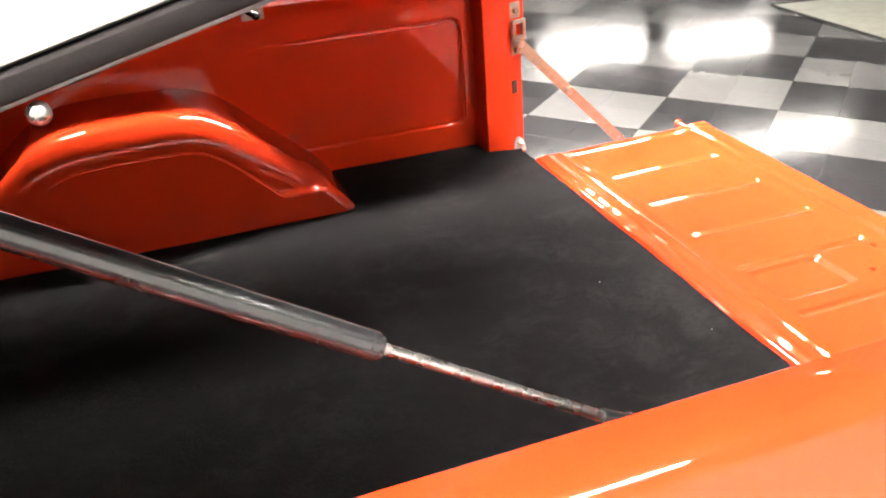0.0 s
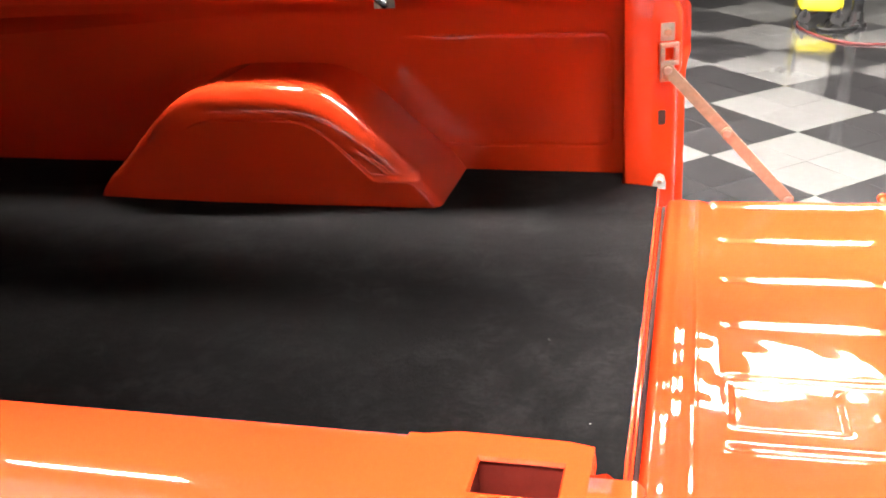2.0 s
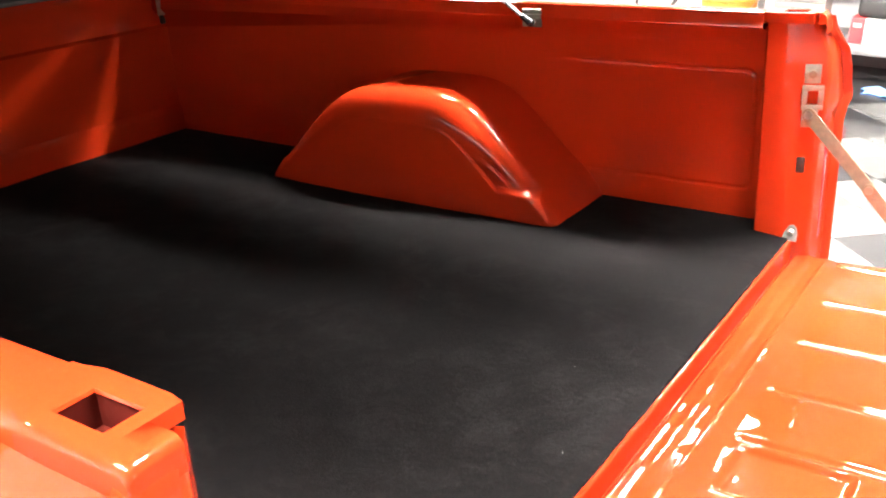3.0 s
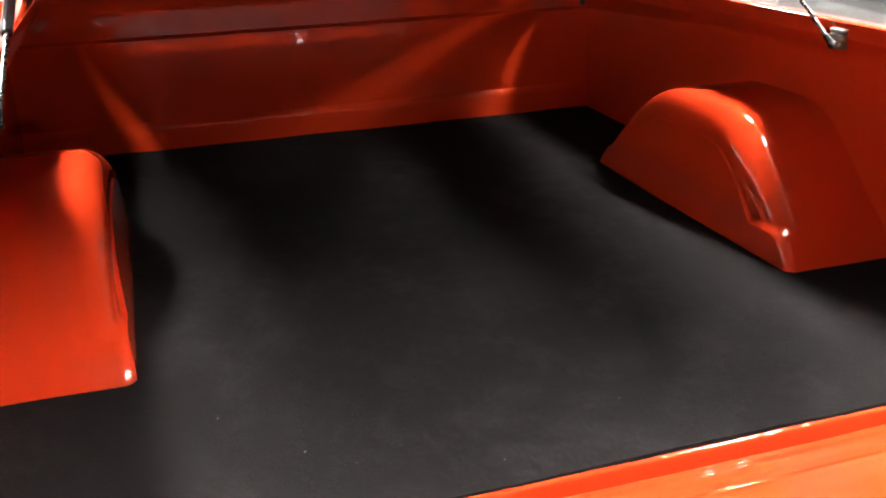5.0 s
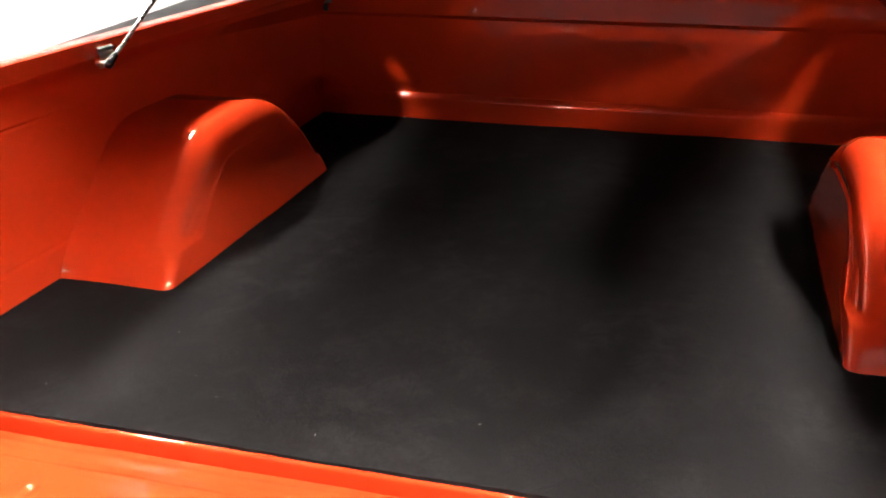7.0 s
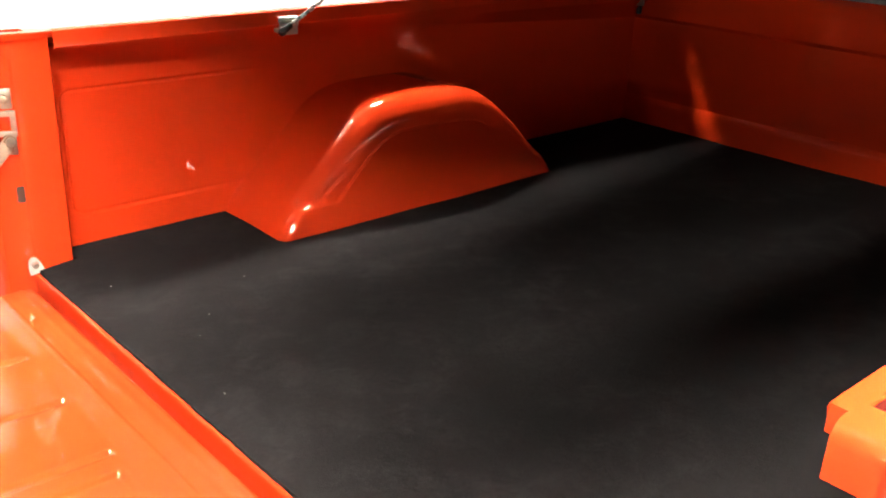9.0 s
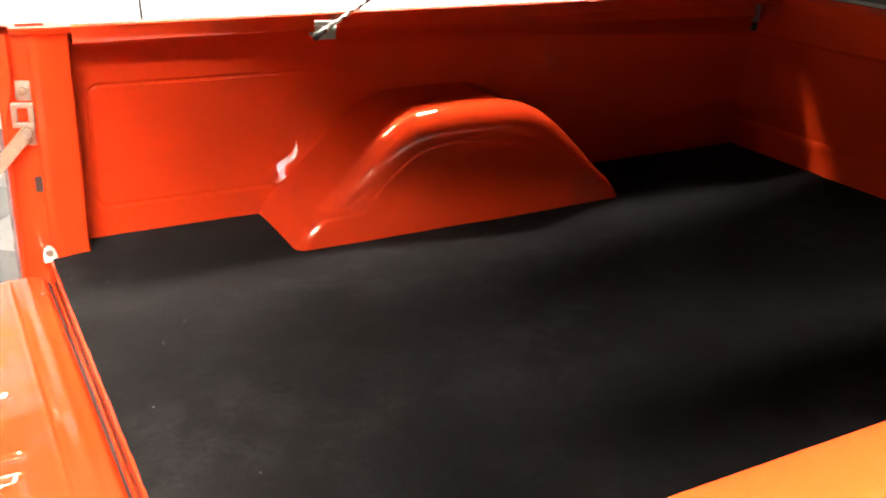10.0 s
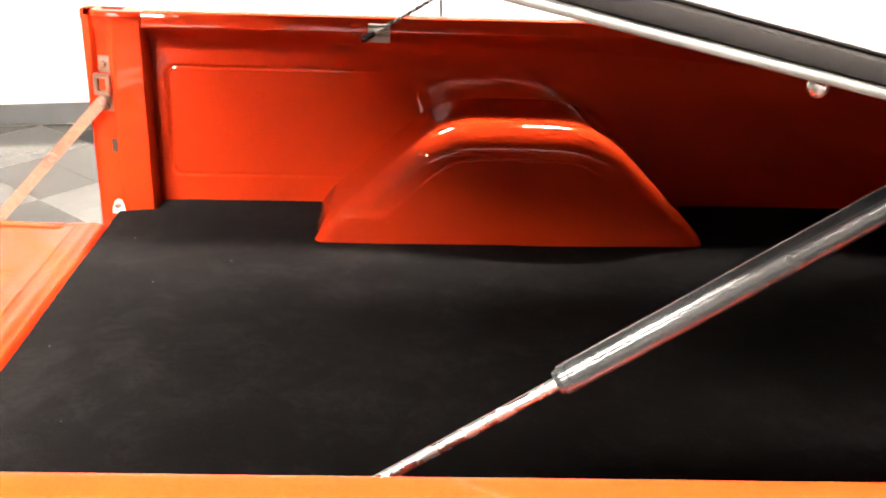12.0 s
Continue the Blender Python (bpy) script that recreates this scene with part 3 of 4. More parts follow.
def gate_skin():
    X = [0.070 + 0.002 * k for k in range(65)] + [0.205 + 0.006 * k for k in range(39)] + [0.438 + 0.003 * k for k in range(45)]
    ny = 420
    Y = [-0.738 + 1.476 * k / (ny - 1) for k in range(ny)]

    def f(i, j):
        x, y = X[i], Y[j]
        z = GATE_Z
        # rolled hinge edge and the two long beads beside it
        z += 0.004 - 0.014 * max(0.0, (0.084 - x) / 0.014) ** 2
        z += 0.0024 * bead(x - 0.105, 0.016)
        z += 0.0014 * bead(x - 0.139, 0.007)
        z -= 0.004 * smooth01((x - 0.140) / 0.036)
        # sheet metal drawn uneven beside the stampings
        near = max(smooth01((0.225 - x) / 0.035), smooth01((x - 0.435) / 0.030))
        z += (0.0003 + 0.0006 * near) * noise.noise(Vector((x * 20, y * 20, 1.7)))
        z += (0.0012 + 0.0012 * near) * noise.noise(Vector((x * 7, y * 7, 5.1)))
        # stamped ribs
        for r in RIBS:
            ends = smooth01((x - 0.176) / 0.012) * smooth01((0.468 - x) / 0.012)
            dy = y - r
            z -= 0.0036 * ends * smooth01(1 - abs(dy + 0.002) / (0.0130 if dy < -0.002 else 0.0125))
        # recessed rectangular field
        z -= 0.006 * smooth01((x - 0.184) / 0.014) * smooth01((0.345 - x) / 0.010) * smooth01((y + 0.090) / 0.012) * smooth01((0.030 - y) / 0.012)
        # rim round the gate
        rim = smooth01((abs(y) - 0.700) / 0.010)
        z += 0.004 * rim * smooth01((x - 0.16) / 0.01)
        z += 0.0028 * smooth01((x - 0.452) / 0.036) + 0.004 * smooth01((x - 0.502) / 0.012)
        z -= 0.022 * max(0.0, (x - 0.552) / 0.018) ** 2
        z -= 0.016 * max(0.0, (abs(y) - 0.728) / 0.010) ** 2
        return (x, y, z)
    return surface(f, len(X), ny)


part("inner_skin", gate_skin(), MAT_GATE, gate, angle=60)
slab_part("gate_shell", (0.090, -0.735, GATE_Z - 0.050), (0.563, 0.735, GATE_Z - 0.022), MAT_PAINT, gate, bev=0.010)


for px, py in ((0.460, 0.010), (0.396, -0.062), (0.505, 0.62), (0.505, -0.62)):
    bm = rod(bmesh.new(), (px, py, GATE_Z - 0.006), (px, py, GATE_Z + 0.0035), 0.0065, 0.0055, 14)
    part("screw", bm, MAT_PAINT, gate)
for s in (-1, 1):
    bm = rod(bmesh.new(), (0.518, s * 0.735, GATE_Z - 0.012), (0.518, s * 0.792, GATE_Z - 0.012), 0.008)
    ball(bm, (0.518, s * 0.792, GATE_Z - 0.010), 0.0115, 1, 0.8, 1)
    part("latch_pin", bm, MAT_PAINT, gate, "orange painted latch pin")


# ---------------------------------------------------------------- posts' hardware and links
def plate_hole(bm, c, w, h, hw, hh, t, s):
    """An upright plate in the x-z plane with a rectangular hole."""
    x, y, z = c
    for lo, hi in (((-w, -h), (w, -hh)), ((-w, hh), (w, h)), ((-w, -hh), (-hw, hh)), ((hw, -hh), (w, hh))):
        ys = sorted((y, y - s * t))
        box(bm, (x + lo[0], ys[0], z + lo[1]), (x + hi[0], ys[1], z + hi[1]), 0.0012)
    return bm


for s in (-1, 1):
    br = empty("striker_bracket")
    br.parent = truck
    br["label"] = "worn zinc latch striker bracket bolted to the post"
    turn = Matrix.Translation((0.063, s * 0.806, 0)) @ Matrix.Rotation(s * radians(17), 4, "Z") @ Matrix.Translation((-0.063, -s * 0.806, 0))
    bm = box(bmesh.new(), (0.049, s * 0.8015 - 0.002, 1.064), (0.079, s * 0.8015 + 0.002, 1.102), 0.0015)
    bmesh.ops.transform(bm, matrix=turn, verts=bm.verts)
    part("plate", bm, MAT_STEEL, br)
    bm = box(bmesh.new(), (0.049, s * 0.8015 - 0.002, 0.976), (0.079, s * 0.8015 + 0.002, 1.014), 0.0015)
    bmesh.ops.transform(bm, matrix=turn, verts=bm.verts)
    part("plate", bm, MAT_STEEL, br)
    bm = plate_hole(bmesh.new(), (0.066, s * 0.7975, 1.038), 0.020, 0.024, 0.010, 0.014, 0.009, s)
    bmesh.ops.transform(bm, matrix=turn, verts=bm.verts)
    part("striker_loop", bm, MAT_STEEL, br)
    for bz in (1.083, 0.988):
        bm = rod(bmesh.new(), (0.063, s * 0.803, bz), (0.063, s * 0.7915, bz), 0.0092, 0.0080, 6)
        bmesh.ops.transform(bm, matrix=turn, verts=bm.verts)
        part("bolt", bm, MAT_LINK, br, "darkened bolt head")
    # slot in the post, its shade drawn as a near-black block
    bm = box(bmesh.new(), (0.047, s * 0.801 - 0.004, 0.880), (0.064, s * 0.801 + 0.004, 0.914), 0.003)
    bmesh.ops.transform(bm, matrix=Matrix.Translation((0.056, s * 0.802, 0)) @ Matrix.Rotation(s * radians(17), 4, "Z") @ Matrix.Translation((-0.056, -s * 0.802, 0)), verts=bm.verts)
    part("post_slot_shade", bm, MAT_CAVITY_SHADE, truck, "dark block for the shade in the orange post's slot")
    # folding link
    link = empty("tailgate_link")
    link.parent = truck
    link["label"] = "worn steel folding link holding the tailgate"

    def strap(a, b, w=0.0125, t=0.0022, dy=0.0):
        a, b = Vector(a), Vector(b)
        d = (b - a).normalized()
        nrm = Vector((-d.z, 0, d.x))
        bm = bmesh.new()
        ring = []
        for k in range(9):
            an = math.pi / 2 + math.pi * k / 8
            ring.append(a + d * (w * math.cos(an)) + nrm * (w * math.sin(an)))
        for k in range(9):
            an = -math.pi / 2 + math.pi * k / 8
            ring.append(b + d * (w * math.cos(an)) + nrm * (w * math.sin(an)))
        lo = [bm.verts.new((p.x, p.y - t, p.z)) for p in ring]
        hi = [bm.verts.new((p.x, p.y + t, p.z)) for p in ring]
        bm.faces.new(lo)
        bm.faces.new(hi)
        for k in range(len(ring)):
            q = (k + 1) % len(ring)
            bm.faces.new((lo[k], lo[q], hi[q], hi[k]))
        return bm
    A, B, C = (0.068, s * 0.784, 1.006), (0.194, s * 0.782, 0.868), (0.325, s * 0.762, 0.724)
    part("upper_strap", strap(A, B), MAT_LINK, link)
    part("lower_strap", strap((B[0], B[1] - s * 0.005, B[2]), C), MAT_LINK, link)
    for q in (A, B, C):
        part("rivet", rod(bmesh.new(), (q[0], q[1] + 0.009, q[2]), (q[0], q[1] - 0.009, q[2]), 0.0085, 0.0085, 16), MAT_STEEL, link)
    # floor corner clip
    clip = empty("corner_clip")
    clip.parent = truck
    clip["label"] = "bright zinc clip with a screw at the floor corner"
    bm = bmesh.new()
    outline = [(0.038, 0.744), (0.068, 0.742), (0.068, 0.756), (0.064, 0.768), (0.057, 0.773), (0.049, 0.771), (0.043, 0.761)]
    lean = lambda z: 0.014 * (0.773 - z) / 0.030            # its foot stands further in than its top
    back = [bm.verts.new((x, s * (0.7845 - lean(z)), z)) for x, z in outline]
    face = [bm.verts.new((x, s * (0.7815 - lean(z)), z)) for x, z in outline]
    bm.faces.new(back)
    bm.faces.new(face)
    for k in range(len(outline)):
        q = (k + 1) % len(outline)
        bm.faces.new((back[k], back[q], face[q], face[k]))
    part("plate", bm, MAT_ZINC, clip, smooth=False)
    part("screw", rod(bmesh.new(), (0.055, s * 0.776, 0.759), (0.055, s * 0.768, 0.758), 0.0075, 0.0055, 12), MAT_STEEL, clip)
    # tail lamp on the outer corner
    tl = empty("tail_lamp")
    tl.parent = truck
    bm = box(bmesh.new(), (0.0965 - REAR_CUT[s], s * 0.890 - 0.028, 0.70), (0.104 - REAR_CUT[s], s * 0.890 + 0.028, 0.960), 0.003, 3)
    part("bezel", bm, MAT_CHROME, tl, "chrome tail lamp bezel")
    part("lens", box(bmesh.new(), (0.102 - REAR_CUT[s], s * 0.890 - 0.022, 0.715), (0.109 - REAR_CUT[s], s * 0.890 + 0.022, 0.945), 0.003, 3), MAT_REDLENS, tl, "red plastic lens")
    # rear wheel
    wh = empty("rear_wheel")
    wh.parent = truck
    cx, cz, rr = -0.86, 0.42, 0.365
    prof = [(0.20, 0.0), (0.22, 0.10), (0.30, 0.115), (0.350, 0.100), (rr, 0.080), (rr, -0.080), (0.350, -0.100), (0.30, -0.115), (0.22, -0.10), (0.20, 0.0)]
    part("tyre", surface(lambda i, j: (cx + prof[j][0] * math.cos(2 * math.pi * i / 48), s * 0.79 + prof[j][1], cz + prof[j][0] * math.sin(2 * math.pi * i / 48)), 49, len(prof)), MAT_RUBBER, wh, "black tyre")
    part("rim", rod(bmesh.new(), (cx, s * 0.79 - 0.085, cz), (cx, s * 0.79 + 0.085, cz), 0.205, 0.205, 40), MAT_STEEL, wh, "steel rim")

# ---------------------------------------------------------------- raised cover and its struts
HINGE_X, HINGE_Z = -1.97, 1.226


def lid_z(x, y=0.0):
    """Underside of the cover: hinged along the front rail, slightly twisted towards its free end."""
    return HINGE_Z + (0.2246 - 0.018 * y) * (x - HINGE_X)


lid = empty("bed_cover")
lid.parent = truck
lid["label"] = "raised cream bed cover with a black edge seal"


def lid_slab(x0, x1, y0, y1, a, b, bev=0.0):
    bm = box(bmesh.new(), (x0, y0, 0), (x1, y1, b - a), bev)
    for v in bm.verts:
        v.co.z += lid_z(v.co.x, v.co.y) + a
    return bm


part("top_skin", lid_slab(-1.985, 0.150, -0.852, 0.852, 0.017, 0.034, 0.007), MAT_LID, lid)
part("liner", lid_slab(-1.97, 0.125, -0.80, 0.80, 0.004, 0.016), MAT_LINER, lid, "dark fabric liner")
for s in (-1, 1):
    a, b = sorted((s * 0.835, s * 0.858))
    part("edge_seal", lid_slab(-1.985, 0.155, a, b, 0.0055, 0.0165, 0.003), MAT_SEAL, lid, "black rubber edge seal")
    a, b = sorted((s * 0.822, s * (0.861 if s > 0 else 0.840)))
    part("side_frame", lid_slab(-1.98, 0.145, a, b, 0.0, 0.005, 0.0018), MAT_ALU, lid, "aluminium frame rail")
    part("rivet", ball(bmesh.new(), (-0.796 + 0.033 * s, s * 0.852, lid_z(-0.796 + 0.033 * s, s * 0.852) - 0.003), 0.0050), MAT_CHROME, lid)
part("rear_seal", lid_slab(0.156, 0.172, -0.85, 0.85, -0.045, 0.032, 0.006), MAT_SEAL, lid, "black rubber edge seal")

for s in (-1, 1):
    st = empty("gas_strut")
    st.parent = truck
    if s < 0:
        a, e, q = Vector((-0.508, -0.7570, 1.1680)), Vector((-0.9651, -0.7228, 1.4575)), 0.388
    else:
        a, e, q = Vector((-0.541, 0.766, 1.167)), Vector((-0.945, 0.766, 1.446)), 0.345
    j = a.lerp(e, q)
    part("piston_rod", rod(bmesh.new(), a, j + (e - j) * 0.05, 0.0042), MAT_CHROME, st, "polished steel piston rod")
    part("cylinder", rod(bmesh.new(), j, e, 0.0100, 0.0100, 24), MAT_BLACK, st, "gloss black gas cylinder")
    bm = rod(bmesh.new(), j - (e - j).normalized() * 0.004, j + (e - j).normalized() * 0.006, 0.0080, 0.0103, 24)
    part("collar", bm, MAT_BLACK, st)
    bm = rod(bmesh.new(), a - (j - a).normalized() * 0.004, a + (j - a).normalized() * 0.026, 0.0085, 0.0060, 16)
    ball(bm, a, 0.0095)
    part("ball_socket", bm, MAT_BLACK, st, "black plastic ball socket")
    bk = empty("strut_bracket")
    bk.parent = truck
    bk["label"] = "bent zinc bracket clamped on the bed rail"
    bm = bmesh.new()
    y0 = s * 0.7835
    # plate pressed in steps, hooked over the rail's lip
    steps = [(0.0000, 1.156), (0.0000, 1.173), (0.0035, 1.1755), (0.0035, 1.183), (-0.001, 1.185), (-0.001, 1.190), (0.0025, 1.1915), (0.0020, 1.1945), (-0.004, 1.196)]

    def plate(i, k):
        d, z = steps[k % len(steps)]
        x = a.x - (0.055 if s < 0 else 0.029) + 0.048 * i / 2
        thick = 0.0016 if k >= len(steps) else 0.0
        return (x, y0 - s * (d + thick), z)
    bm = add_surface(bmesh.new(), plate, 3, len(steps))
    add_surface(bm, lambda i, k: plate(i, k + len(steps)), 3, len(steps))
    part("plate", bm, MAT_STEEL, bk)
    part("ball_stud", rod(bmesh.new(), (a.x, y0, a.z), (a.x, a.y, a.z), 0.005, 0.005, 12), MAT_STEEL, bk)


# ---------------------------------------------------------------- carpet
def carpet():
    nx, ny = 150, 130

    def half(x):
        h = wall_y(x) - 0.004
        if x > -0.030:
            h = 0.782 - 0.018 * smooth01((x + 0.03) / 0.09)
        hw = WH_Y + 0.006 - foot_in(x)
        if -1.30 < x < -0.395:
            k = 1.0
            if x > -0.440:
                k = smooth01((-0.405 - x) / 0.035)
            elif x < -1.272:
                k = smooth01((x + 1.30) / 0.028)
            h = h + (hw - h) * k
        return h
    xs = sorted(set([FRONT_X + 0.012 + (0.052 - FRONT_X - 0.012) * i / (nx - 1) for i in range(nx)] + [-0.031, -0.029, -0.396, -0.403, -0.41, -0.418, -0.425, -1.272, -1.28, -1.288, -1.30]))

    def f(i, j):
        x = xs[i]
        v = -1 + 2 * j / (ny - 1)
        h = half(x)
        y = v * h
        z = 0.7485
        z += 0.0035 * (noise.noise(Vector((x * 2.2, y * 3.5, 3.1)))) + 0.0012 * noise.noise(Vector((x * 9, y * 9, 1.7)))
        z += 0.007 * bead(abs(y) - 0.66 - 0.02 * math.sin(x * 5), 0.07) * smooth01((x + 1.75) / 0.2) * smooth01((-0.85 - x) / 0.25)
        if i == len(xs) - 1:
            x += 0.0012 * noise.noise(Vector((y * 14, 0.3, 0))) + 0.0015 * noise.noise(Vector((y * 60, 2.3, 0)))
        return (x, y, z)
    bm = surface(f, len(xs), ny)
    g = bmesh.ops.extrude_face_region(bm, geom=list(bm.faces))
    for v in g["geom"]:
        if isinstance(v, bmesh.types.BMVert):
            v.co.z = 0.7392
    return bm


mat_ob = part("bed_carpet", carpet(), MAT_CARPET, None, angle=60)
mat_ob.matrix_basis = TRUCK_POSE
tagged(mat_ob, "black fuzzy carpet liner covering the orange truck bed floor", "carpet")


def lint():
    """Pale specks of lint caught in the carpet."""
    spots = [(-0.247, -0.502), (-0.113, -0.394), (-0.025, -0.608), (-0.09, 0.08), (0.0, -0.14), (-0.06, -0.33)]
    bm = bmesh.new()
    for k, (x, y) in enumerate(spots):
        bmesh.ops.create_icosphere(bm, subdivisions=1, radius=0.0006, matrix=Matrix.Translation((x, y, 0.7525)) @ Matrix.Rotation(k * 1.3, 4, "Z") @ Matrix.Diagonal((1.6, 0.8, 0.6, 1)))
    ob = part("lint", bm, MAT_WHITE)
    ob.matrix_basis = TRUCK_POSE
    tagged(ob, "tiny white lint specks on the black carpet", "lint", kind="stuff")


lint()
for s in (-1, 1):
    cb = empty("corner_bracket")
    cb.parent = truck
    cb["label"] = "small dull bracket in the front bed corner"
    a, b = sorted((s * 0.900, s * 0.886))
    part("strip", box(bmesh.new(), (FRONT_X + 0.020, a, 1.10), (FRONT_X + 0.036, b, 1.17), 0.004), MAT_RUBBER, cb, "dark rubber strip")
    a, b = sorted((s * 0.895, s * 0.862))
    part("tab", box(bmesh.new(), (FRONT_X + 0.046, a, 1.13), (FRONT_X + 0.052, b, 1.185), 0.002), MAT_STEEL, cb)

# ---------------------------------------------------------------- shop things beyond the truck
MAT_YELLOW = plain("yellow_plastic", (0.75, 0.62, 0.02), (0.80, 0.68, 0.03), 0.4)
MAT_BUCKET = plain("orange_plastic", (0.75, 0.22, 0.03), (0.80, 0.26, 0.04), 0.45)
MAT_HOSE_RED = plain("red_hose", (0.14, 0.018, 0.018), (0.18, 0.026, 0.024), 0.4)
MAT_GREYMET = plain("grey_enamel", (0.17, 0.17, 0.168), (0.20, 0.20, 0.198), 0.4)
MAT_CARTON = plain("white_card", (0.30, 0.30, 0.295), (0.34, 0.34, 0.33), 0.6)
MAT_BEIGE = plain("beige_plastic", (0.20, 0.195, 0.18), (0.24, 0.235, 0.215), 0.5)
MAT_CLOTH = plain("blue_cloth", (0.12, 0.26, 0.62), (0.18, 0.34, 0.72), 0.9, 30, 400, 0.5)
MAT_MATGREY = plain("olive_mat", (0.20, 0.20, 0.16), (0.27, 0.27, 0.22), 0.5, 10)
MAT_REDCARD = plain("red_card", (0.55, 0.03, 0.04), (0.60, 0.05, 0.05), 0.5)
MAT_RED = plain("red_enamel", (0.62, 0.035, 0.01), (0.68, 0.05, 0.015), 0.3, coat=0.4)
MAT_YPOST = plain("yellow_enamel", (0.62, 0.46, 0.03), (0.68, 0.52, 0.04), 0.35)


def yellow_machine():
    th = empty("wet_vacuum", Matrix.Translation((0.96, 5.98, 0.0)))
    bm = box(bmesh.new(), (-0.15, -0.14, 0.085), (0.14, 0.14, 0.20), 0.04, 4)
    part("skirt", bm, MAT_YELLOW, th, "bright yellow plastic skirt")
    bm = box(bmesh.new(), (-0.13, -0.12, 0.19), (0.12, 0.12, 0.52), 0.05, 4)
    part("tank", bm, MAT_GREYMET, th, "grey plastic tank")
    bm = box(bmesh.new(), (-0.10, -0.09, 0.51), (0.08, 0.09, 0.62), 0.03, 3)
    part("motor_head", bm, MAT_BLACK, th, "black motor head")
    for sx in (-1, 1):
        for sy in (-1, 1):
            bm = rod(bmesh.new(), (sx * 0.11, sy * 0.11 - 0.015, 0.045), (sx * 0.11, sy * 0.11 + 0.015, 0.045), 0.045, 0.045, 20)
            part("wheel", bm, MAT_RUBBER, th, "black rubber wheel")
            part("axle_leg", box(bmesh.new(), (sx * 0.11 - 0.012, sy * 0.11 - 0.025, 0.05), (sx * 0.11 + 0.012, sy * 0.11 - 0.017, 0.13)), MAT_BLACK, th)
    tagged(th, "grey shop vacuum with a yellow skirt on black wheels", "vacuum")


yellow_machine()
tagged(tube("red_hose", [(1.00, 6.33, 0.008), (0.88, 6.10, 0.008), (0.78, 5.86, 0.008), (0.82, 5.60, 0.008), (0.98, 5.32, 0.008), (1.18, 5.23, 0.008), (1.44, 5.34, 0.008), (1.51, 5.62, 0.008), (1.47, 6.0, 0.008), (1.56, 6.4, 0.008)], 0.007, MAT_HOSE_RED), "thin red air hose looped on the checkered floor", "hose")
tagged(tube("black_cable", [(0.95, 5.78, 0.012), (0.90, 5.66, 0.012), (1.00, 5.60, 0.012), (1.16, 5.68, 0.012), (1.24, 5.86, 0.012), (1.22, 6.02, 0.012)], 0.011, MAT_RUBBER), "black power cable curled on the checkered floor", "cable")


def jack_stand():
    th = empty("pole_stand", Matrix.Translation((1.19, 5.86, 0)))
    part("base", rod(bmesh.new(), (0, 0, 0), (0, 0, 0.03), 0.085, 0.08, 32), MAT_BLACK, th)
    part("pole", rod(bmesh.new(), (0, 0, 0.03), (0, 0, 1.3), 0.040, 0.040, 24), MAT_BLACK, th, "gloss black pole")
    part("collar", rod(bmesh.new(), (0, 0, 0.03), (0, 0, 0.10), 0.056, 0.046, 24), MAT_BLACK, th)
    tagged(th, "gloss black pole stand on a round black base", "stand")


jack_stand()


def lift_post(x, y):
    th = empty("safety_post", Matrix.Translation((x, y, 0)))
    part("base_plate", box(bmesh.new(), (-0.10, -0.10, 0), (0.10, 0.10, 0.012), 0.003), MAT_YPOST, th)
    part("column", rod(bmesh.new(), (0, 0, 0.012), (0, 0, 2.2), 0.036, 0.036, 24), MAT_YPOST, th)
    part("cap", ball(bmesh.new(), (0, 0, 2.2), 0.036, 1, 1, 0.4), MAT_YPOST, th)
    for sx, sy in ((-1, -1), (-1, 1), (1, -1), (1, 1)):
        part("bolt", rod(bmesh.new(), (sx * 0.075, sy * 0.075, 0.012), (sx * 0.075, sy * 0.075, 0.022), 0.010, 0.010, 6), MAT_STEEL, th)
    tagged(th, "slim yellow steel post standing on the shop floor", "post", "yellow posts")


lift_post(1.47, 12.0)
lift_post(3.66, 12.0)


def floor_mat():
    bm = box(bmesh.new(), (3.82, 2.3, 0.0015), (6.2, 4.70, 0.010), 0.003)
    tagged(part("floor_mat", bm, MAT_MATGREY), "olive grey mat lying on the checkered floor", "mat")
    bm = bmesh.new()
    for lo, hi in (((3.800, 2.3, 0.0015), (3.8185, 4.70, 0.013)), ((3.800, 4.7015, 0.0015), (6.2, 4.720, 0.013))):
        box(bm, lo, hi, 0.002)
    tagged(part("edge_strip", bm, MAT_RUBBER), "thin black rubber strip round the olive mat", "edge strip")


floor_mat()


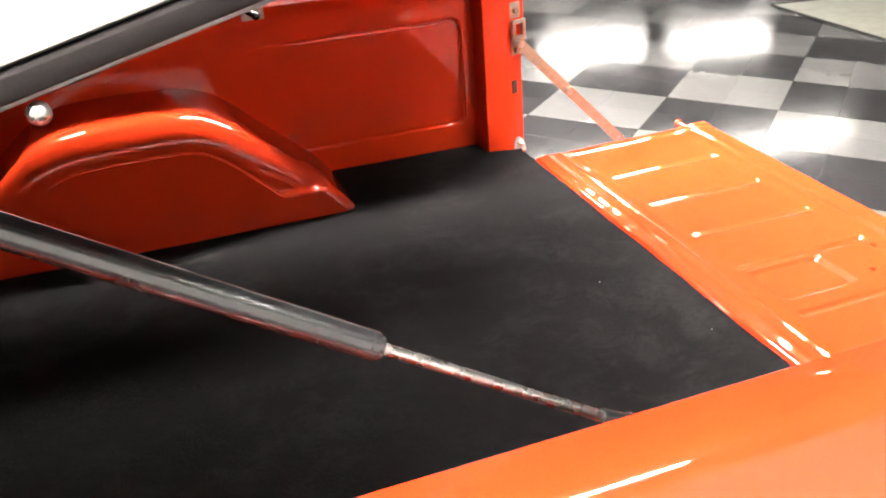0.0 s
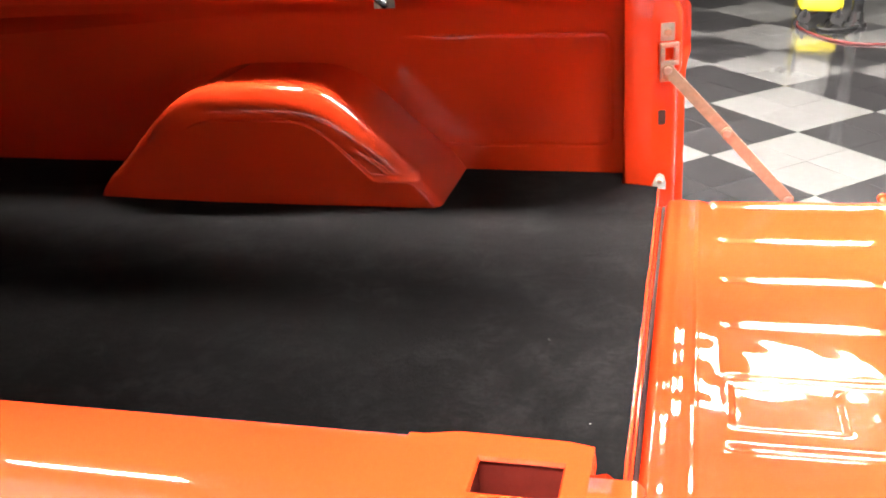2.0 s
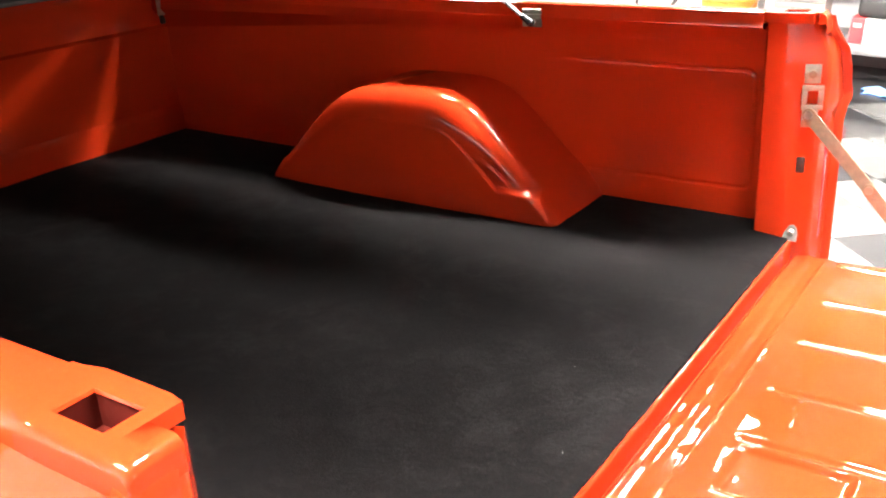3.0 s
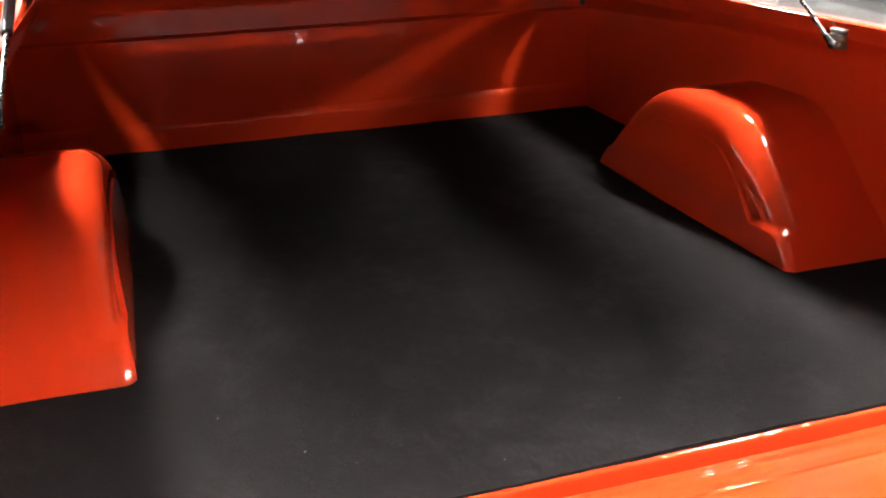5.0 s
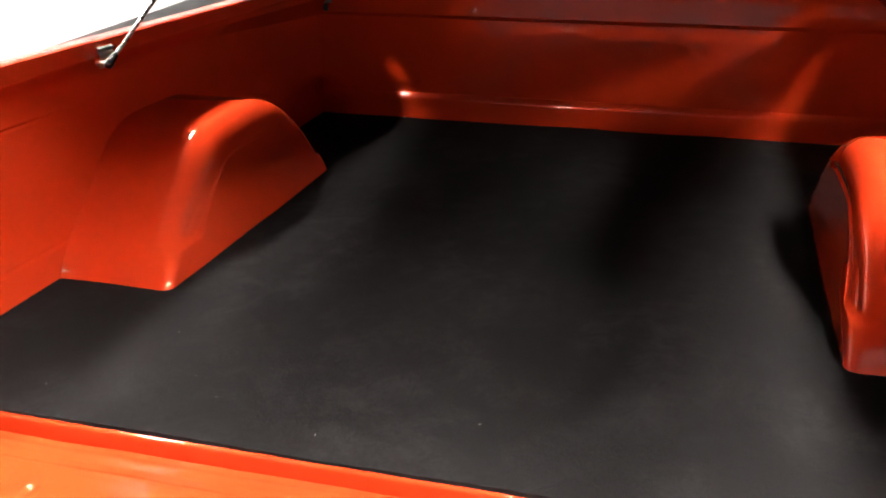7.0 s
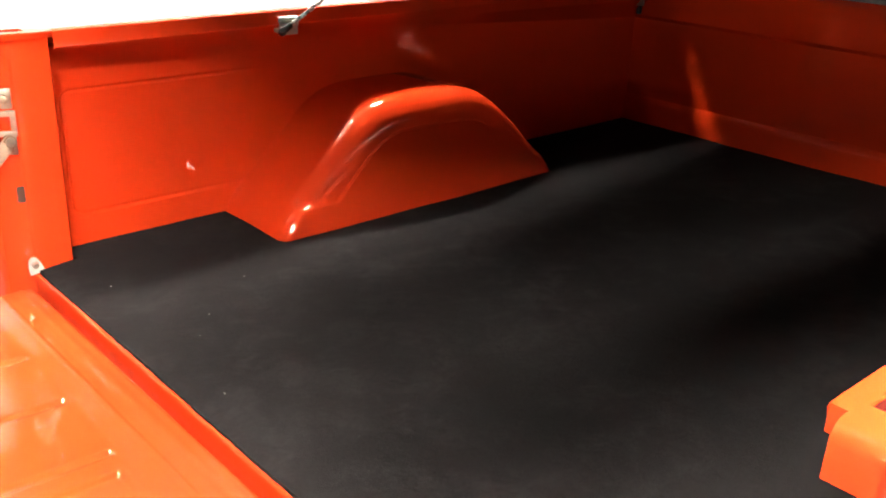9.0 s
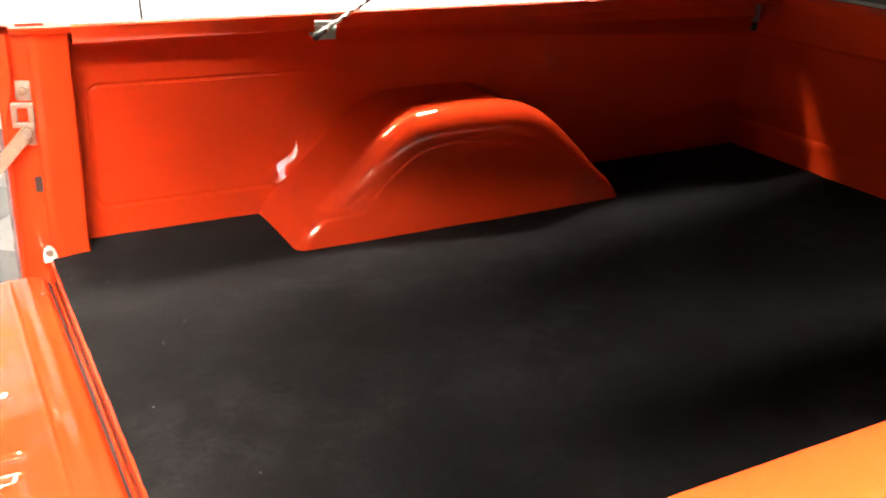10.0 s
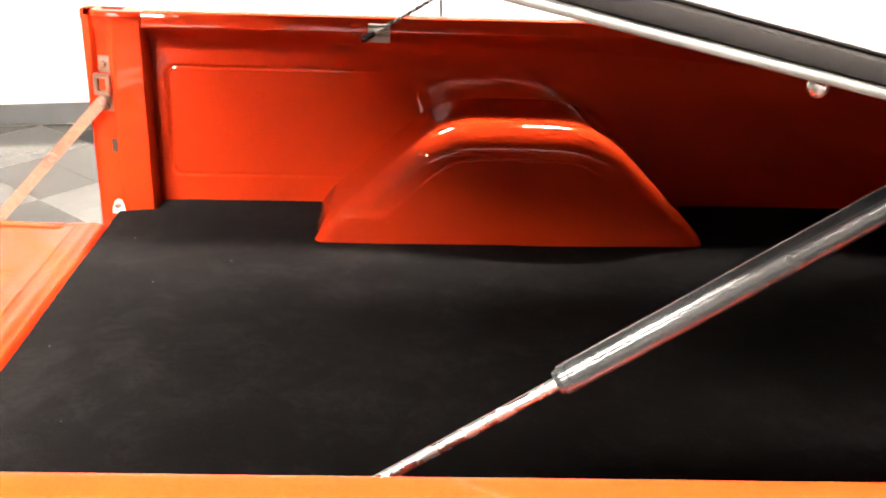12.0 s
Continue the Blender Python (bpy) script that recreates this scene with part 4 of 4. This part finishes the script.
def shop_cart():
    """Low rolling cart in front of the partition."""
    x0, x1, y0, y1 = -1.32, -0.36, 5.05, 5.62
    th = empty("rolling_cart", Matrix.Translation((0, 0, 0)))
    part("deck", box(bmesh.new(), (x0, y0, 0.205), (x1, y1, 0.262), 0.006), MAT_GREYMET, th, "pale grey deck")
    part("upper_shelf", box(bmesh.new(), (x0, y0, 0.82), (x1, y1, 0.86), 0.006), MAT_GREYMET, th)
    for px in (x0 + 0.02, x1 - 0.02):
        for py in (y0 + 0.02, y1 - 0.02):
            part("post", box(bmesh.new(), (px - 0.018, py - 0.018, 0.262), (px + 0.018, py + 0.018, 0.82), 0.003), MAT_ALU, th, "aluminium post")
            cz = 0.05
            bm = rod(bmesh.new(), (px, py - 0.014, cz), (px, py + 0.014, cz), 0.05, 0.05, 22)
            w = part("caster", bm, MAT_RUBBER, th, "black caster")
            part("fork", box(bmesh.new(), (px - 0.02, py - 0.022, 0.05), (px + 0.02, py - 0.016, 0.205), 0.002), MAT_CHROME, w, "bright steel fork")
    tagged(th, "low grey rolling cart with shelves on black casters", "cart")
    bx = empty("cardboard_box", Matrix.Translation((-0.655, 5.22, 0.2625)))
    part("carton", box(bmesh.new(), (-0.02, -0.12, 0), (0.245, 0.12, 0.155), 0.003), MAT_CARTON, bx, "white printed carton")
    part("red_end", box(bmesh.new(), (-0.10, -0.121, 0), (-0.0205, 0.121, 0.156), 0.003), MAT_REDCARD, bx, "red printed end")
    part("print", box(bmesh.new(), (0.10, -0.1225, 0.075), (0.19, -0.1201, 0.115)), MAT_GREYMET, bx, "grey printed picture", smooth=False)
    part("print_bar", box(bmesh.new(), (-0.085, -0.1235, 0.10), (-0.035, -0.1212, 0.125)), MAT_CARTON, bx, "pale printed bar", smooth=False)
    tagged(bx, "white carton with a red end on the cart deck", "box")
    bag = box(bmesh.new(), (-0.735, 5.12, 0.4195), (-0.455, 5.32, 0.545), 0.035, 4)
    tagged(part("tool_bag", bag, MAT_RUBBER), "black rounded tool bag lying on the white carton", "bag")
    cr = empty("ribbed_crate", Matrix.Translation((0, 0, 0)))
    part("shell", box(bmesh.new(), (-1.255, 5.207, 0.2635), (-0.945, 5.413, 0.757)), MAT_BEIGE, cr, smooth=False)
    for k in range(12):
        part("rib", box(bmesh.new(), (-1.26, 5.1995, 0.2665 + k * 0.041), (-0.94, 5.2065, 0.2665 + k * 0.041 + 0.030), 0.003), MAT_BEIGE, cr)
    tagged(cr, "beige ribbed plastic crate on the cart deck", "crate")


shop_cart()


def rag():
    def f(i, j):
        u, v = i / 20, j / 14
        x = -0.60 + 0.26 * u + 0.02 * math.sin(v * 7)
        y = 4.93 + 0.16 * v + 0.02 * math.sin(u * 9)
        return (x, y, 0.006 + 0.022 * max(0, noise.noise(Vector((u * 4, v * 3, 0.4)))) + 0.016 * math.sin(u * math.pi) * math.sin(v * math.pi))
    bm = surface(f, 21, 15)
    g = bmesh.ops.extrude_face_region(bm, geom=list(bm.faces))
    for v in g["geom"]:
        if isinstance(v, bmesh.types.BMVert):
            v.co.z = max(v.co.z - 0.006, 0.0015)
    tagged(part("blue_rag", bm, MAT_CLOTH), "crumpled bright blue cloth on the floor", "cloth")


rag()


def bucket():
    th = empty("bucket", Matrix.Translation((-1.60, 5.36, 0.0)))
    prof = [(0.0, 0.0), (0.150, 0.0), (0.156, 0.006), (0.184, 0.425), (0.196, 0.430), (0.196, 0.462), (0.177, 0.466), (0.173, 0.43), (0.148, 0.02), (0.0, 0.015)]
    part("pail", surface(lambda i, j: (prof[j][0] * math.cos(2 * math.pi * i / 40), prof[j][0] * math.sin(2 * math.pi * i / 40), prof[j][1]), 41, len(prof)), MAT_BUCKET, th)
    pts = [(0.198 * math.cos(math.pi * k / 10), -0.03 - 0.17 * math.sin(math.pi * k / 10), 0.435 - 0.10 * math.sin(math.pi * k / 10)) for k in range(11)]
    tube("handle", pts, 0.003, MAT_STEEL, th, "thin wire handle")
    tagged(th, "orange plastic bucket standing by the white wall", "bucket")


bucket()


def stool():
    th = empty("stool", Matrix.Translation((-2.03, 4.25, 0)))
    part("seat", rod(bmesh.new(), (0, 0, 0.40), (0, 0, 0.455), 0.17, 0.165, 36), MAT_BLACK, th, "round black padded seat")
    for k in range(4):
        a = math.pi / 4 + k * math.pi / 2
        part("leg", rod(bmesh.new(), (0.19 * math.cos(a), 0.19 * math.sin(a), 0), (0.12 * math.cos(a), 0.12 * math.sin(a), 0.40), 0.011, 0.011, 14), MAT_STEEL, th, "steel leg")
    part("foot_ring", rod(bmesh.new(), (0, 0, 0.15), (0, 0, 0.165), 0.172, 0.172, 36, False), MAT_STEEL, th)
    tagged(th, "low stool with a round black seat and steel legs", "stool")


stool()


def tool_chest():
    th = empty("tool_chest", Matrix.Translation((-4.35, 2.20, 0)))
    part("body", box(bmesh.new(), (-0.30, -0.30, 0.10), (0.30, 0.30, 0.95), 0.008), MAT_BLACK, th, "black steel body")
    for sx, sy in ((-1, -1), (-1, 1), (1, -1), (1, 1)):
        part("corner_post", box(bmesh.new(), (sx * 0.305 - 0.03, sy * 0.305 - 0.03, 0.08), (sx * 0.305 + 0.03, sy * 0.305 + 0.03, 0.97), 0.006), MAT_RED, th, "red corner post")
        part("caster", rod(bmesh.new(), (sx * 0.26, sy * 0.26 - 0.015, 0.045), (sx * 0.26, sy * 0.26 + 0.015, 0.045), 0.045, 0.045, 18), MAT_RUBBER, th)
    for k in range(4):
        d = part("drawer", box(bmesh.new(), (0.30, -0.262, 0.14 + k * 0.2), (0.316, 0.262, 0.32 + k * 0.2), 0.004), MAT_BLACK, th)
        part("pull", box(bmesh.new(), (0.3165, -0.22, 0.29 + k * 0.2), (0.328, 0.22, 0.31 + k * 0.2), 0.003), MAT_ALU, d, "aluminium drawer pull")
    tagged(th, "black tool chest with red corner posts", "tool chest")


tool_chest()


def wall_cables():
    for x, z0, r, mt in ((-3.67, 0.10, 0.006, MAT_GREYMET), (-3.35, 0.10, 0.007, MAT_GREYMET), (-2.60, 0.10, 0.006, MAT_GREYMET), (-2.41, 0.16, 0.012, MAT_RUBBER)):
        ob = part("hanging_cable", rod(bmesh.new(), (x, PART_Y - 0.016, z0), (x, PART_Y - 0.016, 2.4), r, r, 10), mt)
        tagged(ob, "thin grey cable hanging down the white partition" if mt is MAT_GREYMET else "thick black cable hanging down the white partition", "cable", "cables on the partition")
    tagged(tube("looped_hose", [(-2.20, PART_Y - 0.03, 0.20), (-2.14, PART_Y - 0.03, 0.27), (-2.09, PART_Y - 0.03, 0.35), (-2.02, PART_Y - 0.03, 0.43), (-1.90, PART_Y - 0.03, 0.52), (-1.84, PART_Y - 0.03, 0.75), (-1.86, PART_Y - 0.03, 1.2)], 0.014, MAT_RUBBER), "black rubber hose looped on the white partition", "hose")
    th = empty("wall_box", Matrix.Translation((-2.62, PART_Y - 0.0245, 0.40)))
    part("case", box(bmesh.new(), (-0.10, -0.09, 0.0), (0.14, 0.0235, 0.22), 0.012), MAT_BLACK, th)
    part("cover", box(bmesh.new(), (-0.085, -0.096, 0.015), (0.125, -0.0905, 0.205), 0.002), MAT_BLACK, th)
    tagged(th, "black plastic box fixed on the white partition", "box")


wall_cables()

# ---------------------------------------------------------------- floor tiles
CHECK = 0.58
TILE = CHECK / 2
NODE = Vector((1.02, 3.79))
U, V = Vector((1, -1)).normalized(), Vector((1, 1)).normalized()


def tile_mesh(name, mat):
    bm = bmesh.new()
    h = TILE / 2 - 0.0006
    base = [(-h, -h), (h, -h), (h, h), (-h, h)]
    top = [(x * 0.993, y * 0.993) for x, y in base]
    lo = [bm.verts.new((x, y, -0.004)) for x, y in base]
    mid = [bm.verts.new((x, y, -0.0007)) for x, y in base]
    hi = [bm.verts.new((x, y, 0.0)) for x, y in top]
    bm.faces.new(hi)
    for a, b in ((lo, mid), (mid, hi)):
        for k in range(4):
            bm.faces.new((a[k], a[(k + 1) % 4], b[(k + 1) % 4], b[k]))
    return link_mesh(name, bm, mat, smooth=False)


tile_w, tile_b = tile_mesh("tile", MAT_TILE_W), tile_mesh("tile_dark", MAT_TILE_B)
cells = []
for i in range(-70, 90):
    for j in range(-90, 80):
        c = NODE + U * (i + 0.5) * TILE + V * (j + 0.5) * TILE
        if FLOOR_X[0] + 0.2 < c.x < FLOOR_X[1] - 0.2 and FLOOR_Y[0] + 0.2 < c.y < FLOOR_Y[1] - 0.2:
            cells.append((c, ((i // 2) + (j // 2)) % 2))
cells.sort(key=lambda q: (q[0] - Vector((1.6, 3.7))).length)
turn45 = Matrix.Rotation(radians(-45), 4, "Z")
for c, dark in cells[:300]:
    ob = new("tile", tile_b if dark else tile_w)
    ob.matrix_basis = Matrix.Translation((c.x, c.y, random.uniform(-0.0004, 0.0004))) @ turn45 @ Matrix.Rotation(radians(random.uniform(-0.12, 0.12)), 4, "X")
    ob.parent = floor
for dark, mt in ((0, MAT_TILE_W), (1, MAT_TILE_B)):
    vs, fs = [], []
    h = TILE / 2 - 0.0008
    for c, d in cells[300:]:
        if d != dark:
            continue
        k = len(vs)
        for a, b, z in ((-h, -h, -0.004), (h, -h, -0.004), (h, h, -0.004), (-h, h, -0.004), (-h, -h, 0), (h, -h, 0), (h, h, 0), (-h, h, 0)):
            p = c + U * a + V * b
            vs.append((p.x, p.y, z))
        fs += [(k + 4, k + 5, k + 6, k + 7)] + [(k + q, k + (q + 1) % 4, k + 4 + (q + 1) % 4, k + 4 + q) for q in range(4)]
    me = bpy.data.meshes.new("floor_tiles")
    me.from_pydata(vs, [], fs)
    me.materials.append(mt)
    ob = new("floor_tiles", me)
    ob.parent = floor
    tagged(ob, kind="stuff")
